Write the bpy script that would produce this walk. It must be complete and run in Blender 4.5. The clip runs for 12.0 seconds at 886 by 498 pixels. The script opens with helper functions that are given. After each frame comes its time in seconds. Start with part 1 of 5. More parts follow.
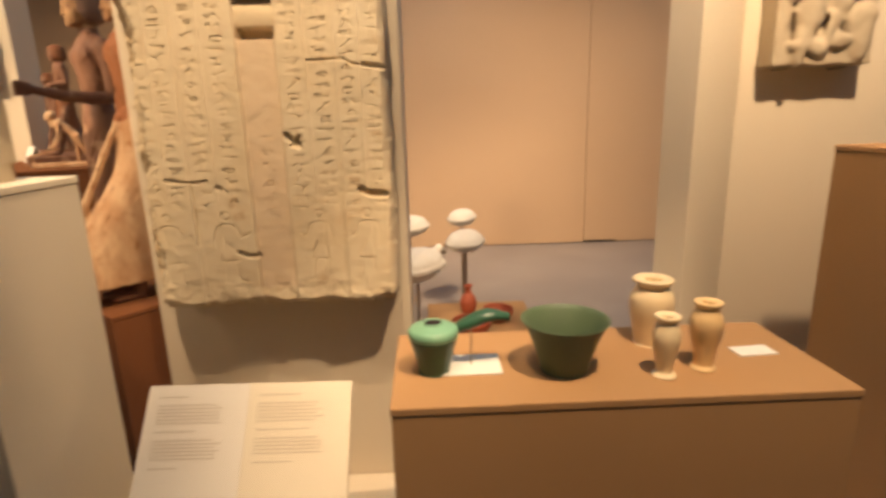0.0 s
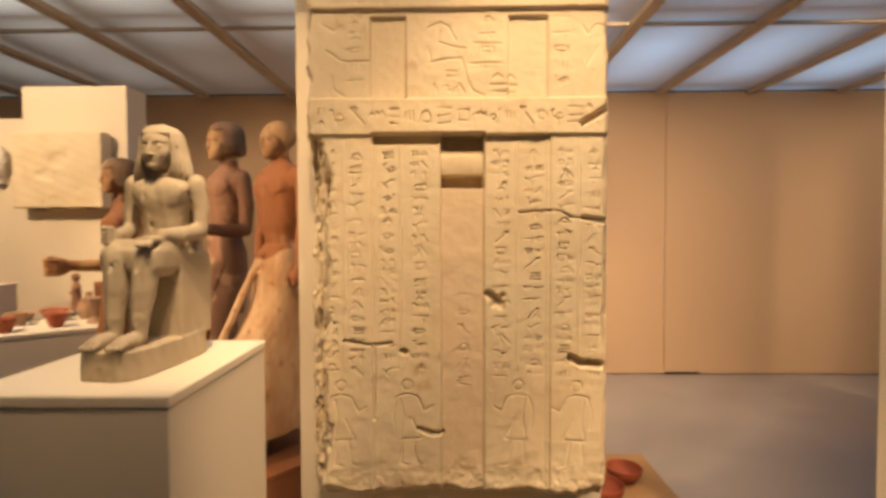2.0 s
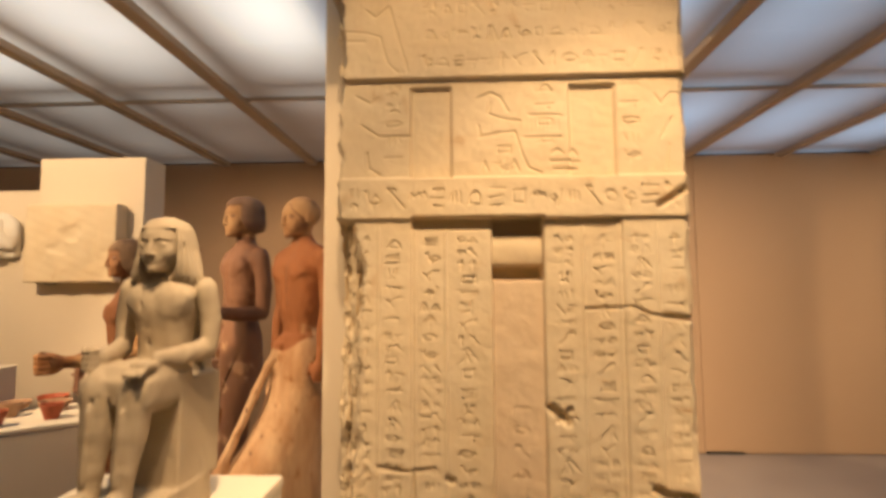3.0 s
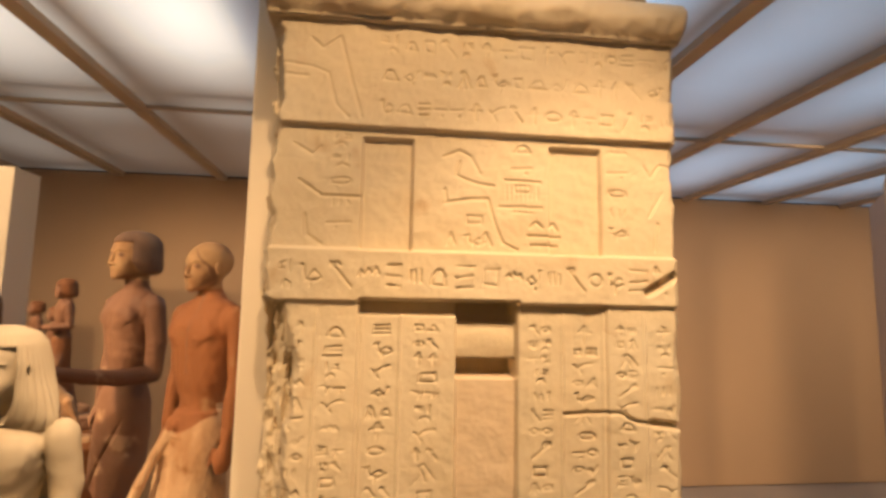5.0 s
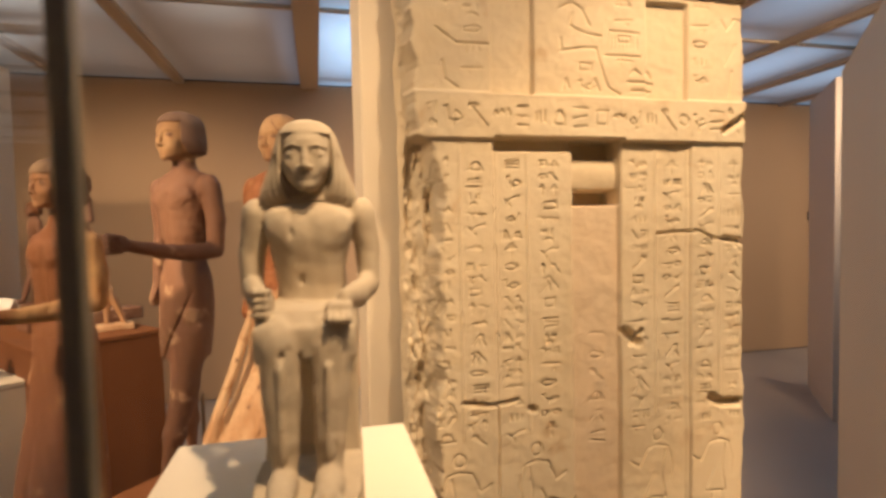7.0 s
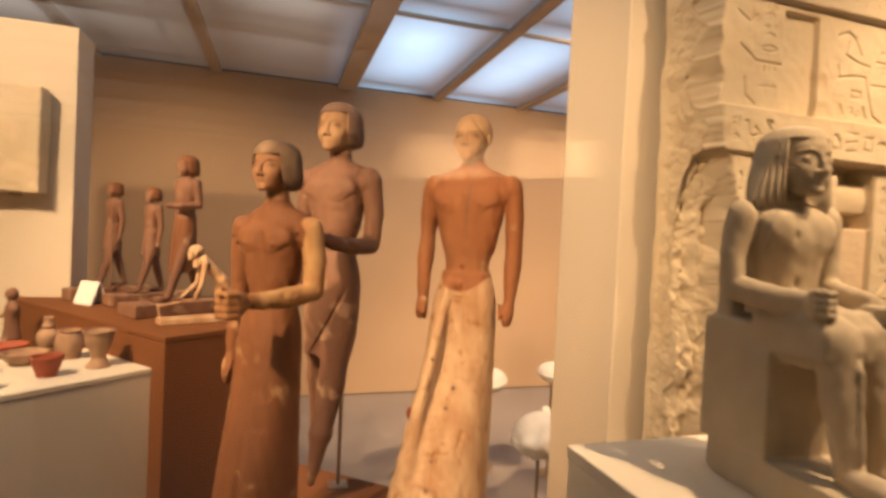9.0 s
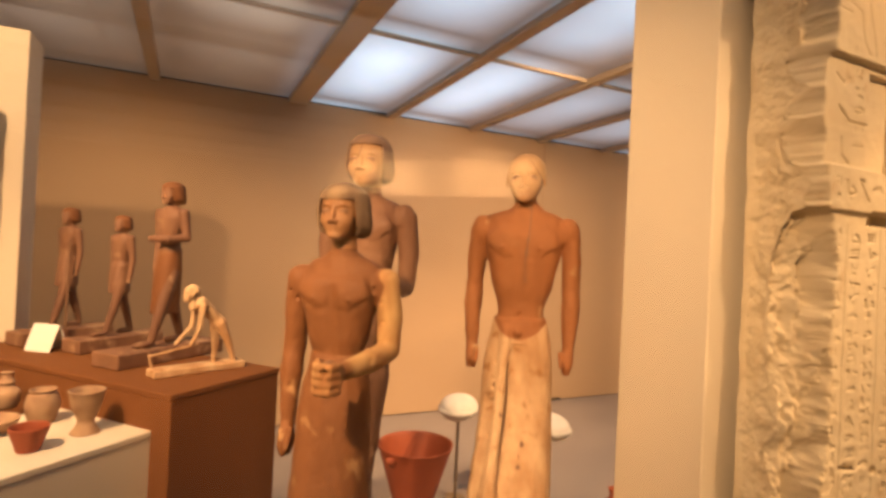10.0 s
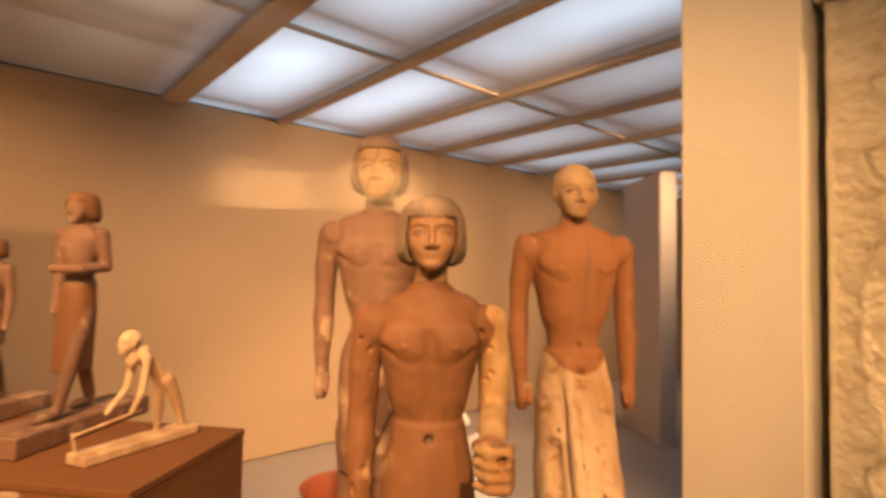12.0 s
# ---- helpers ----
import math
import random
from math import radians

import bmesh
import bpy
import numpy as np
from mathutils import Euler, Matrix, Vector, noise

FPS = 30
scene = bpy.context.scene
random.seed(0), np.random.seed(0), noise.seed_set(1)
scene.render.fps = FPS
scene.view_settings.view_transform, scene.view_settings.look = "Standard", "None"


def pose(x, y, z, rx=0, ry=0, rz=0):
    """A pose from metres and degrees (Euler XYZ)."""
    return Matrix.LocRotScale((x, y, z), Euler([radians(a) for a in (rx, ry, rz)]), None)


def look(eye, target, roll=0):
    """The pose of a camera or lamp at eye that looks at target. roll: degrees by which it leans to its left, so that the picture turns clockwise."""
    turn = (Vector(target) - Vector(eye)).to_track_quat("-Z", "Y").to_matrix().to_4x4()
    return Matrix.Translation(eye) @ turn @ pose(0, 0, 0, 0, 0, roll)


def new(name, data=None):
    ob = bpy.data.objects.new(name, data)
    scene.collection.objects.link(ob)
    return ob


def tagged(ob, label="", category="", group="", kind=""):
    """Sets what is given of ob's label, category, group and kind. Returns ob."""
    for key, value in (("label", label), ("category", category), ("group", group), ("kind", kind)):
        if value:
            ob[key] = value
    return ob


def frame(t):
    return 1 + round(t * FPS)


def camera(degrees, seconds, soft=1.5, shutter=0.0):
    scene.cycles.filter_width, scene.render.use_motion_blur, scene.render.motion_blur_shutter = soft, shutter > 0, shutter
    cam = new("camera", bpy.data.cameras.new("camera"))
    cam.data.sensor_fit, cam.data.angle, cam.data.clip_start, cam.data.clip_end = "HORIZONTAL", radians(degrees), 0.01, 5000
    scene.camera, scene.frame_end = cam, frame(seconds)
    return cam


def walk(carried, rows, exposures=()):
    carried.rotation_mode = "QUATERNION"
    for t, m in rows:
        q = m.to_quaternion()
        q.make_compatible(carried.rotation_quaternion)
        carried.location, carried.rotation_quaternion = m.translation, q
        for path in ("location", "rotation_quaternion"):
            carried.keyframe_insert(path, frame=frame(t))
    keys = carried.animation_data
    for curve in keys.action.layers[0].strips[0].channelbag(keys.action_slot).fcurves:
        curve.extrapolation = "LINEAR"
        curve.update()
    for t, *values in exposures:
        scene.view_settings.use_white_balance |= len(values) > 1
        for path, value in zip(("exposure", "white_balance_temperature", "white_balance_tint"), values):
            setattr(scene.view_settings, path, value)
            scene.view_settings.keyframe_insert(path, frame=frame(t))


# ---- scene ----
cam = camera(79.8, 12.0, soft=3.2, shutter=0.5)
PATH = [
    (0, (0.819, 0.443, 1.436), (0.872, 2.386, 0.963), -1.6),
    (0.2, (0.78, 0.439, 1.444), (0.763, 2.375, 0.942), -1.5),
    (0.5, (0.729, 0.492, 1.42), (0.644, 2.42, 0.894), -1.6),
    (1, (0.62, 0.636, 1.438), (0.439, 2.58, 1.007), 0.3),
    (1.5, (0.483, 0.704, 1.511), (0.201, 2.677, 1.341), 2.2),
    (2, (0.348, 0.689, 1.557), (0.309, 2.687, 1.49), -0.2),
    (2.5, (0.293, 0.746, 1.58), (0.362, 2.745, 1.557), -0.6),
    (3, (0.265, 0.881, 1.639), (0.176, 2.872, 1.798), -0.4),
    (3.5, (0.219, 0.967, 1.717), (0.091, 2.95, 1.939), 2.2),
    (5.5, (0.152, 1.077, 1.776), (0.482, 3.037, 1.996), -0.4),
    (6, (0.08, 1.012, 1.701), (0.446, 2.976, 1.782), -1.4),
    (6.5, (-0.04, 1.004, 1.662), (0.415, 2.95, 1.579), -1.2),
    (6.7, (-0.1, 1.022, 1.646), (0.352, 2.968, 1.563), -1.5),
    (8.3, (-0.504, 0.895, 1.598), (0.049, 2.814, 1.495), 2.1),
    (8.5, (-0.601, 0.991, 1.598), (-0.092, 2.923, 1.506), 2.9),
    (8.6, (-0.655, 1.067, 1.584), (-0.112, 2.991, 1.507), 2.8),
    (9, (-0.757, 1.171, 1.6), (-0.169, 3.082, 1.559), 2.8),
    (9.5, (-0.836, 1.323, 1.646), (-0.178, 3.211, 1.696), 4.2),
    (10, (-1.062, 1.375, 1.669), (-0.194, 3.176, 1.686), 2.7),
    (10.5, (-1.154, 1.486, 1.677), (-0.14, 3.21, 1.676), 1.7),
    (11, (-1.185, 1.638, 1.701), (-0.171, 3.358, 1.798), 0.0),
    (11.5, (-1.233, 1.734, 1.695), (-0.172, 3.424, 1.811), 2.5),
    (12, (-1.315, 1.808, 1.685), (-0.001, 3.312, 1.768), 1.0),
]
LIGHT = [(0, 0.1, 5900, 11), (1.5, 0.1, 6200, 12), (3, 0.0, 6500, 14), (5.5, 0.03, 6700, 16), (6.5, 0.06, 6100, 14), (8.5, 0.12, 6300, 15), (9.5, 0.14, 7000, 19), (10, 0.14, 7600, 22), (12, 0.15, 7900, 23)]
walk(cam, [(t, look(eye, target, roll)) for t, eye, target, roll in PATH], LIGHT)


# ---- light ----
world = bpy.data.worlds.new("world")
scene.world = world
world.use_nodes = True
world.node_tree.nodes["Background"].inputs[0].default_value = (1.0, 0.72, 0.45, 1)
world.node_tree.nodes["Background"].inputs[1].default_value = 0.03
WARM = (1.0, 0.66, 0.36)


def spot(eye, target, watts, angle=60, size=0.04, blend=0.7, color=WARM):
    d = bpy.data.lights.new("spot_lamp", "SPOT")
    d.energy, d.spot_size, d.spot_blend, d.shadow_soft_size, d.color = watts, radians(angle), blend, size, color
    ob = new("spot_lamp", d)
    ob.matrix_world = look(eye, target)
    return tagged(ob, kind="structure")


SPOTS = [
    ((0.28, 0.88, 2.92), (0.36, 1.95, 1.66), 86, 58, 0.03, 0.6),
    ((0.70, 1.06, 2.92), (0.54, 1.95, 1.18), 118, 52, 0.03, 0.6),
    ((-2.05, 0.75, 2.92), (-0.54, 2.57, 1.72), 430, 43, 0.04, 0.8),
    ((-2.05, 1.9, 2.92), (-1.2, 3.2, 1.2), 260, 58),
    ((0.12, 1.14, 2.92), (-0.18, 1.63, 1.58), 130, 26, 0.03, 0.6),
    ((1.36, 0.82, 2.92), (1.22, 1.55, 0.9), 270, 50),
    ((-2.3, 2.1, 2.92), (-2.05, 3.8, 1.8), 230, 75),
    ((2.0, 1.4, 2.92), (2.1, 2.6, 1.5), 265, 75),
    ((1.6, 3.3, 2.92), (1.4, 5.2, 0.0), 330, 75, 0.1, 1.0),
    # four wall washers, none of them seen: added to brighten the north wall
    ((-1.5, 4.25, 2.92), (-1.3, 6.45, 0.9), 105, 90, 0.12, 1.0),
    ((1.4, 3.3, 2.92), (1.4, 6.45, 1.2), 400, 84, 0.12, 1.0),
    ((3.4, 3.3, 2.92), (3.4, 6.45, 1.1), 220, 84, 0.12, 1.0),
    ((5.4, 3.3, 2.92), (5.4, 6.45, 1.1), 260, 84, 0.12, 1.0),
    ((-7.1, 0.0, 2.92), (-7.8, -0.5, 2.72), 380, 110, 0.02, 1.0),
    ((-6.1, -1.2, 2.92), (-6.8, -1.7, 2.72), 380, 110, 0.02, 1.0),
    # unseen lamp, added for ambient fill bounced off the south wall
    ((0.2, -1.6, 2.92), (0.2, -3.9, 1.4), 60, 90),
]
for s in SPOTS:
    spot(*s)


# ---- materials ----
def surf(name, base, alt=None, big=3.0, fine=60.0, rough=0.75, bump=0.15, depth=0.004, spec=0.3, amount=0.6, metal=0.0, grain=None, sharp=0.25, bias=0.0, speck=0.14, patch=None):
    """Two-scale noise colour and bump on object coordinates; grain stretches the fine noise."""
    m = bpy.data.materials.new(name)
    m.use_nodes = True
    nt = m.node_tree
    n, l = nt.nodes, nt.links
    b = n["Principled BSDF"]
    tc = n.new("ShaderNodeTexCoord")
    mp = n.new("ShaderNodeMapping")
    mp.inputs["Scale"].default_value = grain or (1, 1, 1)
    l.new(tc.outputs["Object"], mp.inputs[0])
    a, f = n.new("ShaderNodeTexNoise"), n.new("ShaderNodeTexNoise")
    a.inputs["Scale"].default_value, a.inputs["Detail"].default_value, a.inputs["Roughness"].default_value = big, 5, 0.6
    f.inputs["Scale"].default_value, f.inputs["Detail"].default_value = fine, 4
    l.new(mp.outputs[0], a.inputs["Vector"])
    l.new(mp.outputs[0], f.inputs["Vector"])
    ra = n.new("ShaderNodeMapRange")
    ra.inputs["From Min"].default_value, ra.inputs["From Max"].default_value = 0.5 - sharp + bias, 0.5 + sharp + bias
    ra.inputs["To Max"].default_value = amount
    l.new(a.outputs["Fac"], ra.inputs["Value"])
    mix = n.new("ShaderNodeMix")
    mix.data_type = "RGBA"
    alt = alt or tuple(c * 0.82 for c in base)
    mix.inputs["A"].default_value, mix.inputs["B"].default_value = (*base, 1), (*alt, 1)
    l.new(ra.outputs[0], mix.inputs["Factor"])
    rf = n.new("ShaderNodeMapRange")
    rf.inputs["To Min"].default_value, rf.inputs["To Max"].default_value = 1 - speck, 1 + speck
    l.new(f.outputs["Fac"], rf.inputs["Value"])
    mul = n.new("ShaderNodeMix")
    mul.data_type, mul.blend_type = "RGBA", "MULTIPLY"
    mul.inputs["Factor"].default_value = 1
    l.new(mix.outputs["Result"], mul.inputs["A"])
    l.new(rf.outputs[0], mul.inputs["B"])
    out = mul.outputs["Result"]
    if patch:
        colour, size, share = patch
        pn, pr, pm = n.new("ShaderNodeTexNoise"), n.new("ShaderNodeMapRange"), n.new("ShaderNodeMix")
        pn.inputs["Scale"].default_value, pn.inputs["Detail"].default_value, pn.inputs["Roughness"].default_value = size, 7, 0.65
        pr.inputs["From Min"].default_value, pr.inputs["From Max"].default_value = 0.64 - share, 0.72 - share
        pm.data_type = "RGBA"
        pm.inputs["B"].default_value = (*colour, 1)
        l.new(tc.outputs["Object"], pn.inputs["Vector"])
        l.new(pn.outputs["Fac"], pr.inputs["Value"])
        l.new(pr.outputs[0], pm.inputs["Factor"])
        l.new(out, pm.inputs["A"])
        out = pm.outputs["Result"]
    l.new(out, b.inputs["Base Color"])
    rr = n.new("ShaderNodeMapRange")
    rr.inputs["To Min"].default_value, rr.inputs["To Max"].default_value = max(rough - 0.1, 0.05), min(rough + 0.1, 1)
    l.new(a.outputs["Fac"], rr.inputs["Value"])
    l.new(rr.outputs[0], b.inputs["Roughness"])
    b.inputs["Specular IOR Level"].default_value, b.inputs["Metallic"].default_value = spec, metal
    bp = n.new("ShaderNodeBump")
    bp.inputs["Strength"].default_value, bp.inputs["Distance"].default_value = bump, depth
    l.new(f.outputs["Fac"], bp.inputs["Height"])
    l.new(bp.outputs[0], b.inputs["Normal"])
    return m


def glass(name, tint=(0.97, 0.985, 0.98)):
    m = bpy.data.materials.new(name)
    m.use_nodes = True
    n, l = m.node_tree.nodes, m.node_tree.links
    n.remove(n["Principled BSDF"])
    t, g, f, mix = n.new("ShaderNodeBsdfTransparent"), n.new("ShaderNodeBsdfGlossy"), n.new("ShaderNodeLayerWeight"), n.new("ShaderNodeMixShader")
    t.inputs[0].default_value, g.inputs["Roughness"].default_value, f.inputs[0].default_value = (*tint, 1), 0.0, 0.5
    q, r = n.new("ShaderNodeMath"), n.new("ShaderNodeMath")
    q.operation, r.operation = "POWER", "MULTIPLY_ADD"
    q.inputs[1].default_value, r.inputs[1].default_value, r.inputs[2].default_value = 5, 0.96, 0.035
    l.new(f.outputs["Facing"], q.inputs[0])
    l.new(q.outputs[0], r.inputs[0])
    l.new(r.outputs[0], mix.inputs[0])
    l.new(t.outputs[0], mix.inputs[1])
    l.new(g.outputs[0], mix.inputs[2])
    l.new(mix.outputs[0], n["Material Output"].inputs[0])
    return m


def luminous(name):
    """Translucent ceiling panels with tubes behind them: brighter round the middle of each bay."""
    m = surf(name, (0.52, 0.46, 0.38), big=1.5, rough=0.5, bump=0.02)
    n, l = m.node_tree.nodes, m.node_tree.links
    b = n["Principled BSDF"]
    tc, sep = n.new("ShaderNodeTexCoord"), n.new("ShaderNodeSeparateXYZ")
    l.new(tc.outputs["Object"], sep.inputs[0])

    def math_node(op, a, v=None, w=None):
        q = n.new("ShaderNodeMath")
        q.operation = op
        for i, s in enumerate((a, v, w)):
            if s is None:
                continue
            if isinstance(s, (int, float)):
                q.inputs[i].default_value = s
            else:
                l.new(s, q.inputs[i])
        return q.outputs[0]

    def bump_of(s, period, phase, power):
        c = math_node("COSINE", math_node("MULTIPLY", math_node("SUBTRACT", s, phase), 2 * math.pi / period))
        return math_node("POWER", math_node("MULTIPLY_ADD", c, 0.5, 0.5), power)

    across, along = bump_of(sep.outputs[0], 0.93, 1.10, 0.5), bump_of(sep.outputs[1], 1.89, 5.3, 0.3)
    q = math_node("MULTIPLY", across, along)
    nz = n.new("ShaderNodeTexNoise")
    nz.inputs["Scale"].default_value = 0.9
    l.new(tc.outputs["Object"], nz.inputs["Vector"])
    # gates set the glow by place, for brightness that comes from viewing angle
    def gate(a, b, lo, hi, axis=0):
        g = n.new("ShaderNodeMapRange")
        g.interpolation_type = "SMOOTHSTEP"
        for k, v in (("From Min", a), ("From Max", b), ("To Min", lo), ("To Max", hi)):
            g.inputs[k].default_value = v
        l.new(sep.outputs[axis], g.inputs["Value"])
        return g.outputs[0]

    on = math_node("ADD", math_node("MULTIPLY", gate(-0.5, -0.1, 0.05, 1.0), gate(0.9, 1.9, 1.15, 0.5)), gate(-2.6, -1.6, 0.12, 0.0))
    # lamp light falling on the left panels, put into their own glow
    on = math_node("ADD", on, math_node("MULTIPLY", gate(3.4, 5.2, 0.95, 0.0, 1), math_node("MULTIPLY", gate(-0.6, -0.3, 1.0, 0.0), gate(-5.0, -4.0, 0.0, 1.0))))
    # glow over the unseen visitors' side is lowered to cut its fill light
    on = math_node("MULTIPLY", on, gate(0.6, 1.8, 0.06, 1.0, 1))
    q = math_node("MULTIPLY", math_node("MULTIPLY", q, on), math_node("MULTIPLY_ADD", nz.outputs["Fac"], 0.9, 0.45))
    l.new(math_node("ADD", math_node("MULTIPLY", q, 1.05), math_node("MULTIPLY_ADD", on, 0.06, 0.03)), b.inputs["Emission Strength"])
    # the warm cast of that lamp light goes into the emission colour
    tint = n.new("ShaderNodeMix")
    tint.data_type = "RGBA"
    tint.inputs["A"].default_value, tint.inputs["B"].default_value = (0.48, 0.73, 1.0, 1), (0.95, 0.90, 0.80, 1)
    l.new(gate(-0.6, -0.3, 1.0, 0.0), tint.inputs["Factor"])
    l.new(tint.outputs["Result"], b.inputs["Emission Color"])
    return m


WALL = surf("tan_wall_paint", (0.50, 0.35, 0.225), (0.45, 0.305, 0.185), 0.8, 90, 0.8, 0.012, 0.001, 0.2, 0.5, speck=0.035)
CREAM = surf("cream_wall_paint", (0.68, 0.59, 0.45), (0.63, 0.545, 0.41), 0.9, 110, 0.75, 0.004, 0.001, 0.25, 0.5, speck=0.035)
GREYP = surf("grey_partition_paint", (0.50, 0.45, 0.42), (0.45, 0.40, 0.37), 0.9, 110, 0.75, 0.012, 0.001, 0.25, 0.5, speck=0.035)
PEDC = surf("cream_pedestal_paint", (0.72, 0.65, 0.52), (0.66, 0.59, 0.46), 1.4, 130, 0.6, 0.012, 0.001, 0.3, 0.5, speck=0.035)
BROWN = surf("brown_fabric", (0.40, 0.235, 0.108), (0.35, 0.195, 0.085), 2.0, 300, 0.9, 0.2, 0.002, 0.12, 0.5, speck=0.08)
RUST = surf("rust_brown_fabric", (0.185, 0.072, 0.027), (0.15, 0.056, 0.021), 2.0, 300, 0.9, 0.2, 0.002, 0.12, 0.5, speck=0.08)
FLOOR = surf("worn_grey_floor", (0.37, 0.325, 0.295), (0.27, 0.235, 0.215), 1.1, 40, 0.55, 0.08, 0.002, 0.3, 0.8, speck=0.035)
BAR = surf("ceiling_bar_paint", (0.60, 0.50, 0.38), None, 2, 80, 0.6, 0.03, speck=0.035)
STONE = surf("limestone", (0.67, 0.575, 0.41), (0.58, 0.44, 0.26), 4.0, 140, 0.9, 0.4, 0.003, 0.12, 0.6, speck=0.07, patch=((0.54, 0.40, 0.25), 9, 0.03))
REDBAND = surf("stained_limestone", (0.66, 0.53, 0.37), (0.60, 0.44, 0.28), 5.0, 140, 0.88, 0.45, 0.003, 0.15, 0.6)
GREYST = surf("grey_limestone", (0.50, 0.42, 0.30), (0.36, 0.29, 0.20), 14.0, 220, 0.88, 0.2, 0.0015, 0.15, 0.7, speck=0.08)
REDWOOD = surf("red_brown_wood", (0.34, 0.138, 0.055), (0.23, 0.082, 0.033), 6, 55, 0.72, 0.4, 0.004, 0.22, 0.9, grain=(1, 1, 0.12), patch=((0.47, 0.28, 0.14), 12, 0.055))
MIDWOOD = surf("brown_wood", (0.215, 0.085, 0.032), (0.12, 0.046, 0.019), 6, 55, 0.68, 0.4, 0.004, 0.26, 0.9, grain=(1, 1, 0.12), patch=((0.36, 0.20, 0.095), 13, 0.05))
DARKWOOD = surf("dark_wood", (0.25, 0.128, 0.074), (0.125, 0.056, 0.034), 7, 55, 0.62, 0.45, 0.004, 0.28, 0.9, grain=(1, 1, 0.16), sharp=0.18, patch=((0.42, 0.26, 0.155), 10, 0.075))
WIG = surf("dark_grey_paint", (0.13, 0.078, 0.058), (0.30, 0.19, 0.125), 9, 120, 0.8, 0.4, 0.003, 0.2, 0.9, sharp=0.14)
GREYWIG = surf("worn_black_paint", (0.12, 0.075, 0.05), (0.30, 0.20, 0.12), 13, 120, 0.8, 0.5, 0.004, 0.2, 0.85, grain=(1, 1, 0.5), sharp=0.12, bias=0.04)
GESSO = surf("worn_gesso", (0.59, 0.40, 0.235), (0.40, 0.215, 0.105), 13, 90, 0.82, 0.7, 0.006, 0.15, 0.9, grain=(1, 1, 0.4), sharp=0.12, bias=0.02, patch=((0.32, 0.155, 0.062), 20, 0.05))
PALEFACE = surf("pale_mottled_face", (0.45, 0.285, 0.15), (0.27, 0.13, 0.06), 12, 90, 0.8, 0.35, 0.003, 0.18, 0.8, sharp=0.16)
PATCHY = surf("patchy_gesso", (0.30, 0.13, 0.052), (0.52, 0.32, 0.145), 11, 80, 0.75, 0.55, 0.005, 0.2, 1.0, grain=(1, 1, 0.45), sharp=0.11, bias=0.0)
EYE = surf("painted_eye", (0.20, 0.105, 0.06), None, 20, 100, 0.6)
# lighter than the wood: frontal light and sheen put into the face colour
BROWNFACE = surf("worn_brown_lit_face", (0.34, 0.175, 0.082), (0.22, 0.095, 0.042), 11, 90, 0.55, 0.35, 0.003, 0.3, 0.8, sharp=0.18)
GREEN = surf("green_stone", (0.032, 0.105, 0.055), (0.018, 0.055, 0.032), 14, 160, 0.35, 0.15, 0.001, 0.5, 0.8)
PALEGREEN = surf("pale_green_stone", (0.22, 0.42, 0.27), (0.14, 0.30, 0.18), 16, 160, 0.4, 0.15, 0.001, 0.45, 0.8)
BOWLGREEN = surf("dull_green_stone", (0.105, 0.15, 0.075), (0.06, 0.09, 0.05), 10, 160, 0.55, 0.2, 0.001, 0.4, 0.7)
ALABASTER = surf("banded_alabaster", (0.82, 0.69, 0.45), (0.74, 0.57, 0.32), 14, 120, 0.4, 0.1, 0.001, 0.45, 0.8, grain=(0.3, 0.3, 2.2))
ALABAST2 = surf("honey_alabaster", (0.76, 0.56, 0.29), (0.64, 0.42, 0.18), 14, 120, 0.4, 0.1, 0.001, 0.45, 0.8, grain=(0.3, 0.3, 2.2))
WHITEST = surf("white_stone", (0.74, 0.70, 0.62), (0.60, 0.54, 0.45), 12, 150, 0.75, 0.25, 0.002, 0.25, 0.7)
TERRA = surf("red_pottery", (0.36, 0.085, 0.035), (0.26, 0.06, 0.028), 12, 150, 0.6, 0.2, 0.0015, 0.35, 0.7)
CLAY = surf("painted_clay", (0.45, 0.30, 0.18), (0.25, 0.13, 0.08), 26, 160, 0.7, 0.25, 0.0015, 0.25, 0.9)
CARD = surf("white_card", (0.82, 0.80, 0.74), None, 6, 200, 0.6, 0.02)
PAGE = surf("label_page", (0.74, 0.66, 0.52), (0.70, 0.61, 0.47), 2, 200, 0.5, 0.02, 0.001, 0.35)
PAGE2 = surf("label_page_cool", (0.74, 0.69, 0.62), (0.70, 0.64, 0.56), 2, 200, 0.5, 0.02, 0.001, 0.35)
INK = surf("grey_ink", (0.42, 0.34, 0.26), None, 6, 200, 0.6, 0.02)
STEEL = surf("dull_metal", (0.42, 0.36, 0.28), None, 12, 200, 0.4, 0.05, 0.001, 0.5, metal=1.0)
BLACK = surf("dark_gap", (0.02, 0.015, 0.012), None, 6, 200, 0.8, 0.02)
SEAL = surf("clear_sealant", (0.20, 0.19, 0.14), None, 8, 100, 0.35, 0.05, 0.001, 0.5)
GLASS, GLOW = glass("clear_glass"), luminous("lit_ceiling_panel")


# ---- building helpers ----
def mesh_of(name, bm, mats, smooth=False):
    me = bpy.data.meshes.new(name)
    bm.to_mesh(me)
    bm.free()
    for m in mats if isinstance(mats, (list, tuple)) else [mats]:
        me.materials.append(m)
    if smooth:
        me.shade_smooth()
    return me


def part(name, bm, material, parent=None, label="", smooth=False):
    ob = new(name, bm if isinstance(bm, bpy.types.Mesh) else mesh_of(name, bm, material, smooth))
    if parent:
        ob.parent = parent
    return tagged(ob, label)


def thing(name, m, label, category, group="", kind=""):
    ob = new(name)
    ob.matrix_basis = m
    ob.empty_display_size = 0.1
    return tagged(ob, label, category, group, kind)


